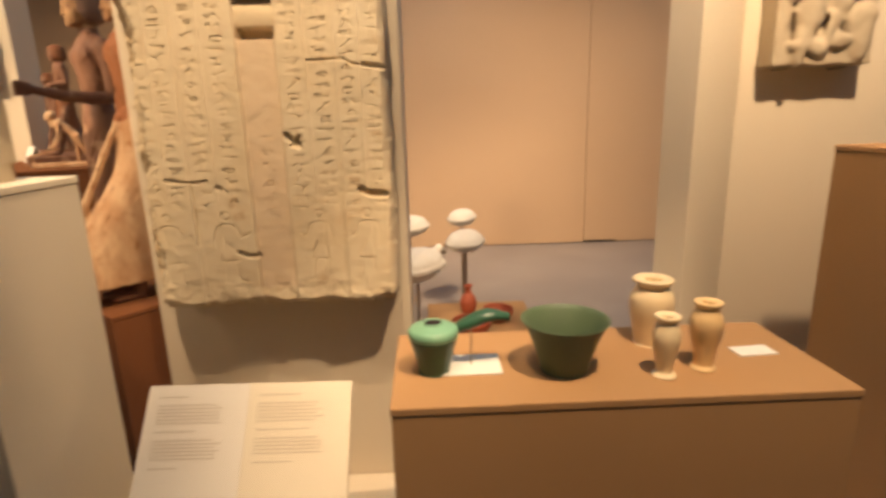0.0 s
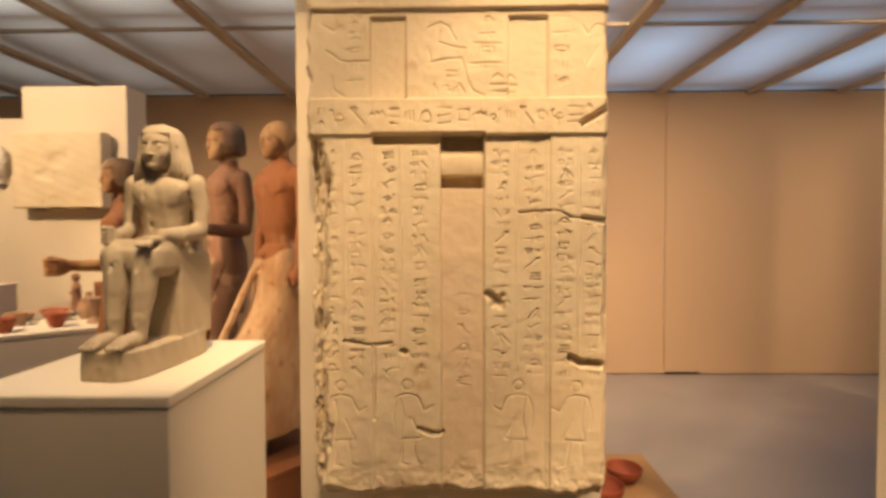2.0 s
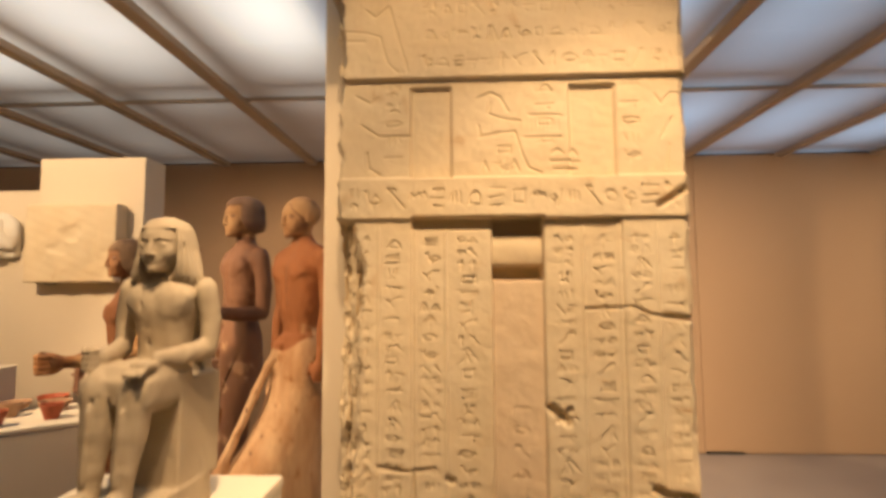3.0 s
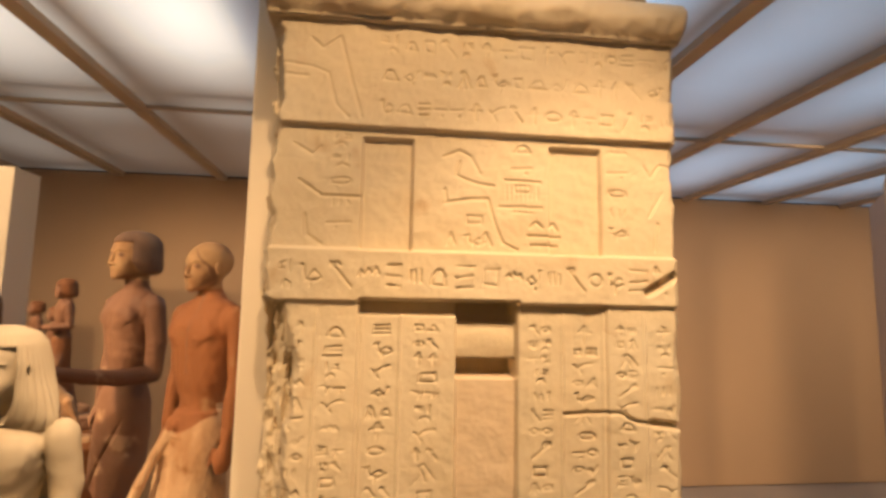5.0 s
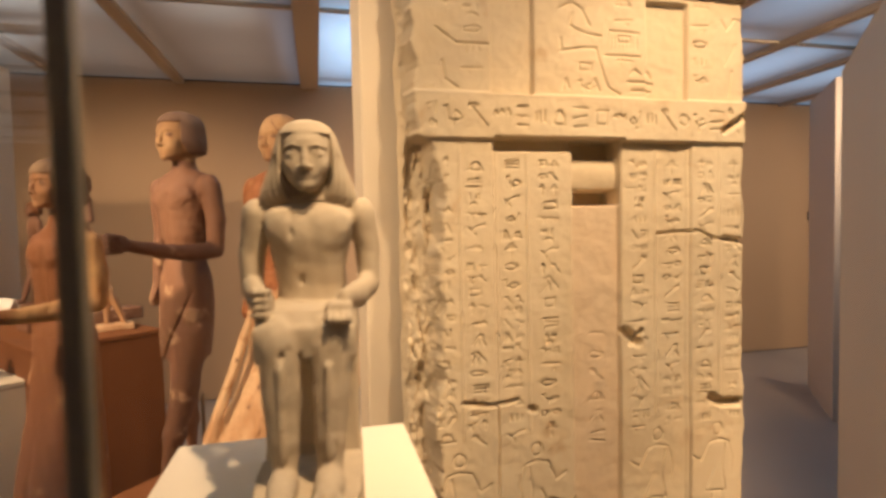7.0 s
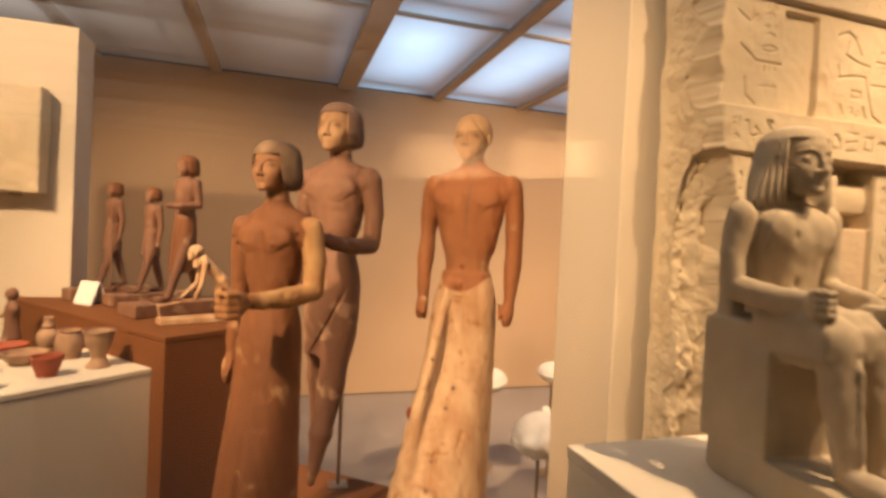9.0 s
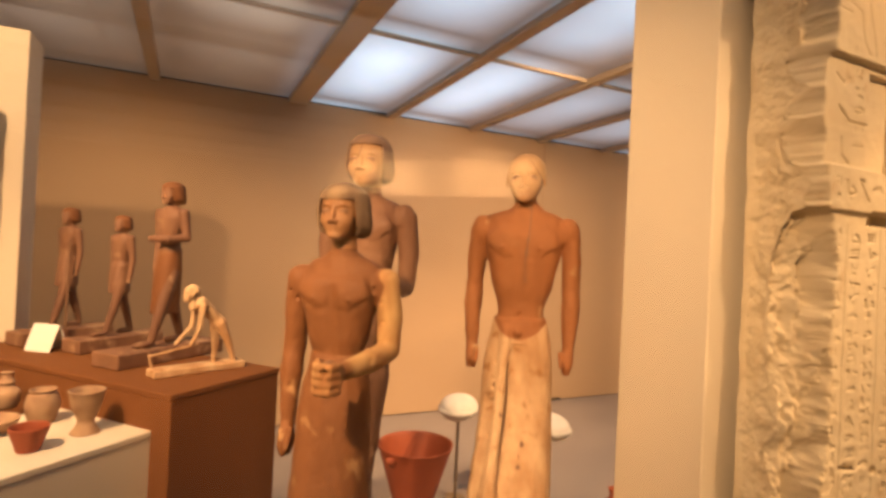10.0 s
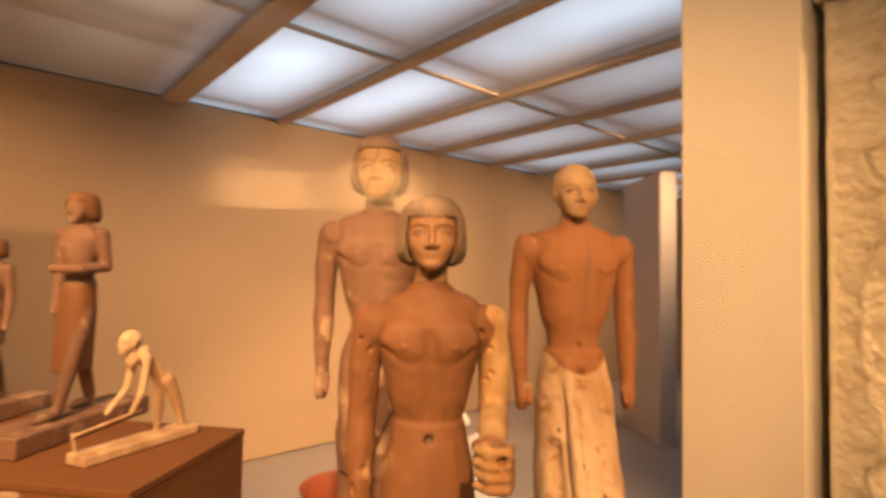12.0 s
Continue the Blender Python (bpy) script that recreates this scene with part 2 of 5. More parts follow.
def box(lo, hi, bevel=0.004, bm=None, seg=2):
    bm = bm or bmesh.new()
    made = bmesh.ops.create_cube(bm, size=1)["verts"]
    for v in made:
        v.co = [lo[i] + (v.co[i] + 0.5) * (hi[i] - lo[i]) for i in range(3)]
    if bevel:
        edges = list({e for v in made for e in v.link_edges})
        bmesh.ops.bevel(bm, geom=edges, offset=bevel, segments=seg, affect="EDGES", profile=0.5)
    return bm


def rod(a, b, r, r2=None, bm=None, seg=12):
    bm = bm or bmesh.new()
    a, b = Vector(a), Vector(b)
    m = Matrix.Translation((a + b) / 2) @ (b - a).to_track_quat("Z", "Y").to_matrix().to_4x4()
    bmesh.ops.create_cone(bm, cap_ends=True, segments=seg, radius1=r, radius2=r if r2 is None else r2, depth=(b - a).length, matrix=m)
    return bm


def lathe(profile, seg=40, wobble=0.0, bm=None):
    """A turned body from (radius, height) pairs."""
    bm = bm or bmesh.new()
    rings = []
    for r, z in profile:
        ring = []
        for i in range(seg):
            a = 2 * math.pi * i / seg
            w = 1 + wobble * noise.noise(Vector((math.cos(a) * 1.5, math.sin(a) * 1.5, z * 25)))
            ring.append(bm.verts.new((max(r, 1e-4) * w * math.cos(a), max(r, 1e-4) * w * math.sin(a), z)))
        rings.append(ring)
    for a, b in zip(rings, rings[1:]):
        for i in range(seg):
            bm.faces.new((a[i], a[(i + 1) % seg], b[(i + 1) % seg], b[i]))
    bm.faces.new(rings[0][::-1])
    bm.faces.new(rings[-1])
    return bm


def smooth_profile(points, steps=5):
    """Catmull-Rom through (radius, height) pairs."""
    p = [Vector(q) for q in points]
    out = []
    for i in range(len(p) - 1):
        a, b, c, d = p[max(i - 1, 0)], p[i], p[i + 1], p[min(i + 2, len(p) - 1)]
        for k in range(steps):
            t = k / steps
            out.append(0.5 * (2 * b + (c - a) * t + (2 * a - 5 * b + 4 * c - d) * t * t + (3 * b - a - 3 * c + d) * t ** 3))
    return [tuple(q) for q in out + [p[-1]]]


# ---- carved figures: blended solids turned into one mesh ----
class Solid:
    """Adds and cuts rounded solids on a grid, blended by k, and keeps which material is nearest."""

    def __init__(self, lo, hi, h):
        self.lo, self.h = np.array(lo, float), h
        self.n = np.ceil((np.array(hi, float) - self.lo) / h).astype(int) + 1
        self.d = np.full(self.n, 1.0)
        self.m = np.zeros(self.n, np.int8)

    def _block(self, lo, hi, pad):
        a = np.clip(np.floor((np.array(lo) - pad - self.lo) / self.h).astype(int), 0, self.n)
        b = np.clip(np.ceil((np.array(hi) + pad - self.lo) / self.h).astype(int) + 1, 0, self.n)
        s = tuple(slice(i, j) for i, j in zip(a, b))
        g = np.meshgrid(*[self.lo[i] + self.h * np.arange(a[i], b[i]) for i in range(3)], indexing="ij")
        return s, g

    def _apply(self, s, e, k, mat, cut):
        d, m = self.d[s], self.m[s]
        if cut:
            e = -e
            w = np.clip(0.5 + 0.5 * (e - d) / k, 0, 1) if k else (e > d) * 1.0
            out = d * (1 - w) + e * w + (k or 0) * w * (1 - w)
            if mat is not None:
                self.m[s] = np.where(e > d, mat, m)
        else:
            w = np.clip(0.5 + 0.5 * (d - e) / k, 0, 1) if k else (e < d) * 1.0
            out = d * (1 - w) + e * w - (k or 0) * w * (1 - w)
            if mat is not None:
                self.m[s] = np.where(e < d, mat, m)
        self.d[s] = out

    def ball(self, c, r, mat=0, k=0.01, cut=False, turn=None):
        """An ellipsoid; turn: degrees (x, y, z)."""
        r = np.array(r if hasattr(r, "__len__") else (r,) * 3, float)
        R = r.max() if turn else r
        s, g = self._block(np.array(c) - R, np.array(c) + R, 4 * self.h + k)
        p = [g[i] - c[i] for i in range(3)]
        if turn:
            q = np.array(Euler([radians(a) for a in turn]).to_matrix().transposed())
            p = [q[i][0] * p[0] + q[i][1] * p[1] + q[i][2] * p[2] for i in range(3)]
        k0 = np.sqrt(sum((p[i] / r[i]) ** 2 for i in range(3)))
        k1 = np.sqrt(sum((p[i] / r[i] ** 2) ** 2 for i in range(3))) + 1e-9
        self._apply(s, k0 * (k0 - 1) / k1, k, mat, cut)
        return self

    def limb(self, pts, radii, mat=0, k=0.01, cut=False, flat=1.0):
        """Round cones through the points; flat squeezes them front to back."""
        for a, b, ra, rb in zip(pts, pts[1:], radii, radii[1:]):
            a, b = np.array(a, float), np.array(b, float)
            R = max(ra, rb)
            s, g = self._block(np.minimum(a, b) - R, np.maximum(a, b) + R, 4 * self.h + k)
            f = np.array((1, 1 / flat, 1))
            ba = (b - a) * f
            pa = [(g[i] - a[i]) * f[i] for i in range(3)]
            t = np.clip(sum(pa[i] * ba[i] for i in range(3)) / (ba @ ba + 1e-12), 0, 1)
            e = np.sqrt(sum((pa[i] - t * ba[i]) ** 2 for i in range(3))) - (ra + (rb - ra) * t)
            self._apply(s, e * min(flat, 1), k, mat, cut)
        return self

    def stack(self, rows, mat=0, k=0.01, power=2.3, cut=False):
        """Level sections (z, cx, cy, rx, ry), smoothly joined upwards."""
        r = np.array(sorted(rows), float)
        lo = (np.min(r[:, 1] - r[:, 3]), np.min(r[:, 2] - r[:, 4]), r[0, 0])
        hi = (np.max(r[:, 1] + r[:, 3]), np.max(r[:, 2] + r[:, 4]), r[-1, 0])
        s, g = self._block(lo, hi, 4 * self.h + k)
        z = g[2][0, 0, :]
        tan = np.gradient(r[:, 1:], r[:, 0], axis=0)
        i = np.clip(np.searchsorted(r[:, 0], z) - 1, 0, len(r) - 2)
        w = r[i + 1, 0] - r[i, 0]
        t = np.clip((z - r[i, 0]) / w, 0, 1)[:, None]
        w = w[:, None]
        v = (2 * t ** 3 - 3 * t ** 2 + 1) * r[i, 1:] + (t ** 3 - 2 * t ** 2 + t) * w * tan[i] + (-2 * t ** 3 + 3 * t ** 2) * r[i + 1, 1:] + (t ** 3 - t ** 2) * w * tan[i + 1]
        cx, cy, rx, ry = v.T
        rx, ry = np.maximum(rx, 0.002), np.maximum(ry, 0.002)
        q = (np.abs((g[0] - cx) / rx) ** power + np.abs((g[1] - cy) / ry) ** power) ** (1 / power)
        e = (q - 1) * np.minimum(rx, ry)
        e = np.maximum(e, np.maximum(r[0, 0] - g[2], g[2] - r[-1, 0]))
        self._apply(s, e, k, mat, cut)
        return self

    def block(self, lo, hi, mat=0, k=0.005, r=0.006, cut=False):
        lo, hi = np.array(lo, float), np.array(hi, float)
        s, g = self._block(lo, hi, 4 * self.h + k)
        c, b = (lo + hi) / 2, (hi - lo) / 2 - r
        q = [np.abs(g[i] - c[i]) - b[i] for i in range(3)]
        e = np.sqrt(sum(np.maximum(x, 0) ** 2 for x in q)) + np.minimum(np.maximum(np.maximum(q[0], q[1]), q[2]), 0) - r
        self._apply(s, e, k, mat, cut)
        return self

    def rough(self, amount, scale, seed=0.0):
        """Worn, uneven surface: a few crossed waves near the skin."""
        g = np.meshgrid(*[self.lo[i] + self.h * np.arange(self.n[i]) for i in range(3)], indexing="ij")
        w = sum(np.sin(scale * f * (g[0] * a + g[1] * b + g[2] * c) + seed + f) / f for f, a, b, c in ((1, 1, .6, .3), (1.7, -.5, 1, .7), (2.9, .4, -.8, 1), (4.6, 1, .9, -.6)))
        self.d = self.d + amount * w / 2
        return self

    def paint(self, mat, test):
        """Gives the cells for which test(x, y, z) holds another material."""
        g = np.meshgrid(*[self.lo[i] + self.h * np.arange(self.n[i]) for i in range(3)], indexing="ij")
        self.m[test(*g)] = mat
        return self

    def mesh(self):
        """Surface nets: points, quads and materials."""
        d = self.d
        sgn = d < 0
        n = np.array(d.shape) - 1
        acc, cnt = np.zeros((*n, 3)), np.zeros(n)
        sl = lambda o: tuple(slice(o[i], o[i] + n[i]) for i in range(3))
        corners = [(i, j, k) for i in (0, 1) for j in (0, 1) for k in (0, 1)]
        tot = sum(sgn[sl(c)].astype(np.int8) for c in corners)
        act = (tot > 0) & (tot < 8)
        for a in corners:
            for ax in range(3):
                if a[ax]:
                    continue
                b = list(a)
                b[ax] = 1
                da, db = d[sl(a)][act], d[sl(b)][act]
                x = (da < 0) != (db < 0)
                t = np.where(x, da / np.where(x, da - db, 1), 0)
                for i in range(3):
                    acc[..., i][act] += np.where(x, a[i] + (t if i == ax else 0), 0)
                cnt[act] += x
        idx = np.full(n, -1)
        idx[act] = np.arange(act.sum())
        cells = np.argwhere(act)
        pts = self.lo + self.h * (cells + acc[act] / cnt[act][:, None])
        mats = self.m[tuple(cells.T)]
        quads = []
        for ax in range(3):
            o = [0, 0, 0]
            o[ax] = 1
            u, v = [i for i in range(3) if i != ax]
            a = sgn[tuple(slice(0, d.shape[i] - (1 if i == ax else 0)) for i in range(3))]
            b = sgn[tuple(slice(o[i], d.shape[i]) for i in range(3))]
            for flip, e in ((False, np.argwhere(a & ~b)), (True, np.argwhere(~a & b))):
                e = e[(e[:, u] > 0) & (e[:, v] > 0) & (e[:, u] < n[u]) & (e[:, v] < n[v])]
                q = []
                for du, dv in ((1, 1), (0, 1), (0, 0), (1, 0)):
                    w = e.copy()
                    w[:, u] -= du
                    w[:, v] -= dv
                    q.append(idx[tuple(w.T)])
                q = np.stack(q, 1)
                if flip != (ax == 1):
                    q = q[:, ::-1]
                quads.append(q)
        return pts, np.concatenate(quads), mats


def carve(name, solids, mats):
    """One smooth mesh from several grids."""
    P, Q, M, base = [], [], [], 0
    for s in solids:
        p, q, m = s.mesh()
        P.append(p)
        Q.append(q + base)
        M.append(m[q[:, 0]])
        base += len(p)
    P, Q, M = np.concatenate(P), np.concatenate(Q), np.concatenate(M)
    me = bpy.data.meshes.new(name)
    me.from_pydata(P.tolist(), [], Q.tolist())
    for m in mats:
        me.materials.append(m)
    me.polygons.foreach_set("material_index", M.astype(np.int32))
    me.shade_smooth()
    me.update()
    return me


def put(name, me, m, label, category, group=""):
    ob = new(name, me)
    ob.matrix_basis = m
    return tagged(ob, label, category, group)


# ---- the large structure ----
def structure(name, lo, hi, material, bevel=0.0, label=""):
    return tagged(part(name, box(lo, hi, bevel), material), label, kind="structure")


structure("floor", (-9.5, -4, -0.1), (8, 6.45, 0), FLOOR)
structure("wall_north", (-9.5, 6.454, 0), (8, 6.6, 3.2), BLACK)
structure("wall_north_board_1", (-9.5, 6.42, 0.012), (2.618, 6.45, 3.03), WALL, 0.002)
structure("wall_north_board_2", (2.624, 6.42, 0.012), (8, 6.45, 3.03), WALL, 0.002)
structure("wall_slot", (2.63, 6.412, 0.004), (3.0, 6.4185, 0.03), BLACK)
structure("wall_west", (-9.62, -4, 0), (-9.5, 6.6, 3.2), WALL)
structure("wall_east", (8, -4, 0), (8.12, 6.6, 3.2), WALL)
structure("wall_south", (-9.5, -4.12, 0), (8, -4, 3.2), WALL)
structure("pillar", (-0.077, 2.13, 0), (0.752, 2.375, 3.03), CREAM, 0.004)
structure("pillar_plinth", (-0.077, 1.86, 0), (0.728, 2.126, 0.2), CREAM, 0.004)

# lit ceiling: panels in one mesh, bars below them
XS = [-8.9, -8.0, -7.05, -6.1, -5.2, -4.2, -3.25, -2.32, -1.37, -0.2, 0.715, 1.65, 2.54, 3.5, 4.45, 5.4, 6.35, 7.3]
YS = [-3.0, -1.11, 0.78, 2.67, 4.56]
bm = bmesh.new()
for x0, x1 in zip([-9.5] + XS, XS + [8]):
    for y0, y1 in zip([-4] + YS, YS + [6.45]):
        box((x0, y0, 3.05), (x1, y1, 3.07), 0, bm)
tagged(part("ceiling", bm, GLOW), kind="structure")
structure("ceiling_slab", (-9.5, -4, 3.1), (8, 6.45, 3.2), CREAM)
bm = bmesh.new()
for x in XS:
    w = 0.085 if abs(x + 0.2) < 0.01 else 0.042
    box((x - w, -4, 3.0), (x + w, 6.42, 3.046), 0.003, bm)
for y in YS:
    box((-9.5, y - 0.016, 3.022), (8, y + 0.016, 3.044), 0, bm)
tagged(part("ceiling_trim", bm, BAR), kind="structure")


def partition(name, corner, turn, length, thick, height, material=CREAM):
    ob = structure(name, (0, 0, 0), (length, thick, height), material, 0.003)
    ob.matrix_basis = pose(corner[0], corner[1], 0, 0, 0, turn)
    return ob


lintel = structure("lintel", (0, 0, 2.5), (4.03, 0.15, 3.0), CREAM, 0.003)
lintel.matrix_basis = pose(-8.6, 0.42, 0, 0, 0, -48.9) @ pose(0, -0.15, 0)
partition("partition_1", (1.658, 2.328), 46, 1.42, -0.1, 2.43)
partition("partition_2", (2.05, 2.62), 0, 0.9, 0.1, 2.43)
partition("partition_3", (-2.29, 3.91), 0, 0.647, 0.21, 2.45)
partition("partition_4", (-3.6, 4.02), 0, 1.25, 0.12, 2.28)
partition("partition_5", (3.80, 4.36), 52, 0.95, -0.16, 2.72, GREYP)


# ---- glass front of the display ----
def pane(name, a, b, height, base=0.0):
    a, b = Vector((*a, base)), Vector((*b, base))
    d = (b - a).normalized()
    ob = part(name, box((0, -0.004, 0), ((b - a).length, 0.004, height), 0.001), GLASS)
    ob.matrix_basis = Matrix.Translation(a) @ pose(0, 0, 0, 0, 0, math.degrees(math.atan2(d.y, d.x)))
    ob.visible_shadow = False
    return tagged(ob, kind="structure")


pane("window_1", (-0.290, 1.323), (2.9, 1.318), 3.0)
pane("window_2", (-0.308, 1.336), (-2.9, 3.93), 3.0)

structure("window_joint", (-0.304, 1.316, 0), (-0.293, 1.330, 3.0), SEAL, 0.002)


# ---- carved figures ----
def head(c, s, hair, h=0.0022):
    """A carved head, facing -y: s is chin to crown. Materials: 0 skin, 2 hair, 3 eyes."""
    x, y, z = c
    S = Solid((x - 0.75 * s, y - 0.66 * s, z - 1.0 * s), (x + 0.75 * s, y + 0.72 * s, z + 0.60 * s), h)
    at = lambda a, b, d: (x + a * s, y + b * s, z + d * s)
    r = lambda *v: tuple(q * s for q in v)
    rows = lambda *q: [(z + a * s, x, y + b * s, c * s, d * s) for a, b, c, d in q]
    if hair in ("round", "fringe"):
        wide, up = (1.0, 0.0) if hair == "fringe" else (0.95, 0.07)
        S.stack(rows((-0.45 + up, 0.20, 0.30 * wide, 0.20), (-0.41 + up, 0.16, 0.39 * wide, 0.31), (-0.32 + up, 0.11, 0.45 * wide, 0.40), (-0.17, 0.07, 0.472 * wide, 0.455), (0.02, 0.04, 0.455 * wide, 0.470), (0.2, 0.04, 0.425 * wide, 0.468), (0.36, 0.05, 0.345 * wide, 0.40), (0.45, 0.05, 0.23, 0.28), (0.50, 0.05, 0.09, 0.11)), 2, 0, 2.05)
        S.stack(rows((-0.60, -0.5, 0.335, 0.47), (0.0, -0.5, 0.335, 0.47), (0.17 if hair == "fringe" else 0.24, -0.5, 0.315, 0.47)), 2, 0.012 * s, 5, cut=True)
    elif hair == "nemes":
        S.stack(rows((-0.70, 0.04, 0.62, 0.16), (-0.60, 0.04, 0.64, 0.23), (-0.40, 0.06, 0.60, 0.33), (-0.12, 0.07, 0.50, 0.40), (0.14, 0.05, 0.425, 0.44), (0.32, 0.05, 0.35, 0.40), (0.42, 0.05, 0.25, 0.30), (0.48, 0.05, 0.10, 0.12)), 2, 0)
        S.stack(rows((-0.60, -0.5, 0.25, 0.47), (-0.42, -0.5, 0.32, 0.47), (0.0, -0.5, 0.345, 0.47), (0.24, -0.5, 0.32, 0.47)), 2, 0.015 * s, 4, cut=True)
    if hair != "crop":
        # combed strands run down from the crown
        g = np.meshgrid(*[S.lo[i] + S.h * np.arange(S.n[i]) for i in range(3)], indexing="ij")
        turn = np.arctan2(g[0] - x, y + 0.05 * s - g[1])
        S.d = S.d + 0.007 * s * np.cos(44 * turn) * np.clip((z + 0.46 * s - g[2]) / (0.3 * s), 0, 1)
    else:
        S.ball(at(0, 0.05, 0.12), r(0.375, 0.44, 0.375), 2, 0)
    S.stack(rows((-0.49, -0.24, 0.09, 0.13), (-0.44, -0.20, 0.165, 0.205), (-0.36, -0.14, 0.23, 0.275), (-0.25, -0.08, 0.285, 0.335), (-0.12, -0.04, 0.322, 0.375), (0.0, -0.02, 0.335, 0.395), (0.15, -0.01, 0.335, 0.41), (0.30, 0.02, 0.29, 0.37)), 0, 0.02 * s, 2.15)
    for e in (-1, 1):
        S.ball(at(e * 0.15, -0.455, -0.03), r(0.115, 0.066, 0.056), 0, 0.045 * s, cut=True)
        S.limb([at(e * 0.05, -0.405, 0.062), at(e * 0.15, -0.395, 0.085), at(e * 0.27, -0.30, 0.06)], r(0.014, 0.015, 0.010), 0, 0.025 * s)
        S.ball(at(e * 0.148, -0.366, -0.03), r(0.080, 0.040, 0.040), 3, 0.006 * s)
        S.limb([at(e * 0.065, -0.385, -0.032), at(e * 0.15, -0.402, 0.013), at(e * 0.235, -0.345, -0.022)], r(0.008, 0.010, 0.008), 0, 0.008 * s)
        S.limb([at(e * 0.075, -0.380, -0.045), at(e * 0.15, -0.390, -0.073), at(e * 0.225, -0.345, -0.042)], r(0.008, 0.010, 0.008), 0, 0.008 * s)
        S.ball(at(e * 0.17, -0.29, -0.16), r(0.10, 0.08, 0.11), 0, 0.10 * s)
        S.ball(at(e * 0.058, -0.43, -0.205), r(0.042, 0.048, 0.034), 0, 0.025 * s)
        if hair in ("crop", "nemes"):
            S.ball(at(e * 0.365, -0.03 if hair == "crop" else -0.10, -0.06), r(0.030, 0.075, 0.125), 0, 0.02 * s)
            S.ball(at(e * 0.40, -0.05 if hair == "crop" else -0.13, -0.05), r(0.022, 0.035, 0.07), 0, 0.015 * s, cut=True)
    S.limb([at(0, -0.405, 0.04), at(0, -0.445, -0.08), at(0, -0.468, -0.185)], r(0.030, 0.036, 0.046), 0, 0.03 * s)
    S.ball(at(0, -0.355, -0.27), r(0.15, 0.066, 0.09), 0, 0.05 * s)
    S.limb([at(-0.095, -0.385, -0.318), at(-0.03, -0.414, -0.300), at(0.03, -0.414, -0.300), at(0.095, -0.385, -0.318)], r(0.011, 0.020, 0.020, 0.011), 0, 0.014 * s)
    S.limb([at(-0.075, -0.385, -0.338), at(0, -0.408, -0.352), at(0.075, -0.385, -0.338)], r(0.013, 0.022, 0.013), 0, 0.014 * s)
    S.limb([at(-0.08, -0.412, -0.327), at(0, -0.45, -0.325), at(0.08, -0.412, -0.327)], r(0.005, 0.005, 0.005), 0, 0.010 * s, cut=True)
    S.ball(at(0, -0.345, -0.445), r(0.10, 0.07, 0.05), 0, 0.06 * s)
    S.limb([at(0, 0.06, -0.25), at(0, 0.10, -0.85)], r(0.205, 0.235), 0, 0.04 * s)
    return S


def pale(S, z):
    """Gives the face above z its own material."""
    q = S.m[:, :, int((z - S.lo[2]) / S.h):]
    q[q == 0] = 5
    return S


def torso(S, zs, w, mat=0):
    """A man's trunk: zs waist, chest and shoulder heights, w half-widths at those."""
    a, b, c = zs
    u, v = w
    S.stack([(a - 0.06, 0, 0, u * 1.12, u * 0.84), (a, 0, 0, u, u * 0.76), (a + 0.35 * (b - a), 0, 0, u * 0.62 + v * 0.38, v * 0.56), (a + 0.72 * (b - a), 0, 0, u * 0.25 + v * 0.73, v * 0.60), (b, 0, -0.002, v * 0.98, v * 0.62),
             (b + 0.5 * (c - b), 0, 0.002, v * 1.0, v * 0.57), (c - 0.022, 0, 0.006, v * 0.99, v * 0.48), (c - 0.008, 0, 0.008, v * 0.97, v * 0.43), (c + 0.003, 0, 0.008, v * 0.80, v * 0.35), (c + 0.014, 0, 0.008, v * 0.40, v * 0.27)], mat, 0.008, 2.4)
    S.limb([(0, 0.01, c - 0.03), (0, 0.008, c + 0.03)], (v * 0.34, v * 0.29), mat, 0.03)
    for e in (-1, 1):
        S.ball((e * v * 0.46, -v * 0.46, b + 0.3 * (c - b)), (v * 0.44, v * 0.15, v * 0.32), mat, 0.020)
        S.limb([(e * v * 0.10, -v * 0.69, b - 0.1 * (c - b)), (e * v * 0.5, -v * 0.68, b - 0.16 * (c - b)), (e * v * 0.86, -v * 0.50, b + 0.1 * (c - b))], (0.002, 0.003, 0.002), mat, 0.012, cut=True)
        S.ball((e * v * 0.48, -v * 0.645, b + 0.15 * (c - b)), (0.0045, 0.005, 0.0045), mat, 0.004)
        S.ball((e * v * 1.15, 0.006, c - 0.046), (v * 0.29, v * 0.34, v * 0.42), mat, 0.012)
    S.limb([(0, -v * 0.71, b + 0.03), (0, -u * 0.95, a + 0.02)], (0.004, 0.004), mat, 0.020, cut=True)
    S.ball((0, -u * 0.84, a - 0.014), (0.007, 0.012, 0.008), 3, 0.005, cut=True)


def pegs(S, c, v):
    """The dark joint between trunk and each arm."""
    for e in (-1, 1):
        S.limb([(e * v, -v * 0.60, c - 0.105), (e * v, -v * 0.46, c - 0.05), (e * v * 0.985, -v * 0.28, c - 0.012), (e * v * 0.985, 0.03, c - 0.006)], (0.0026,) * 4, 3, 0, cut=True)


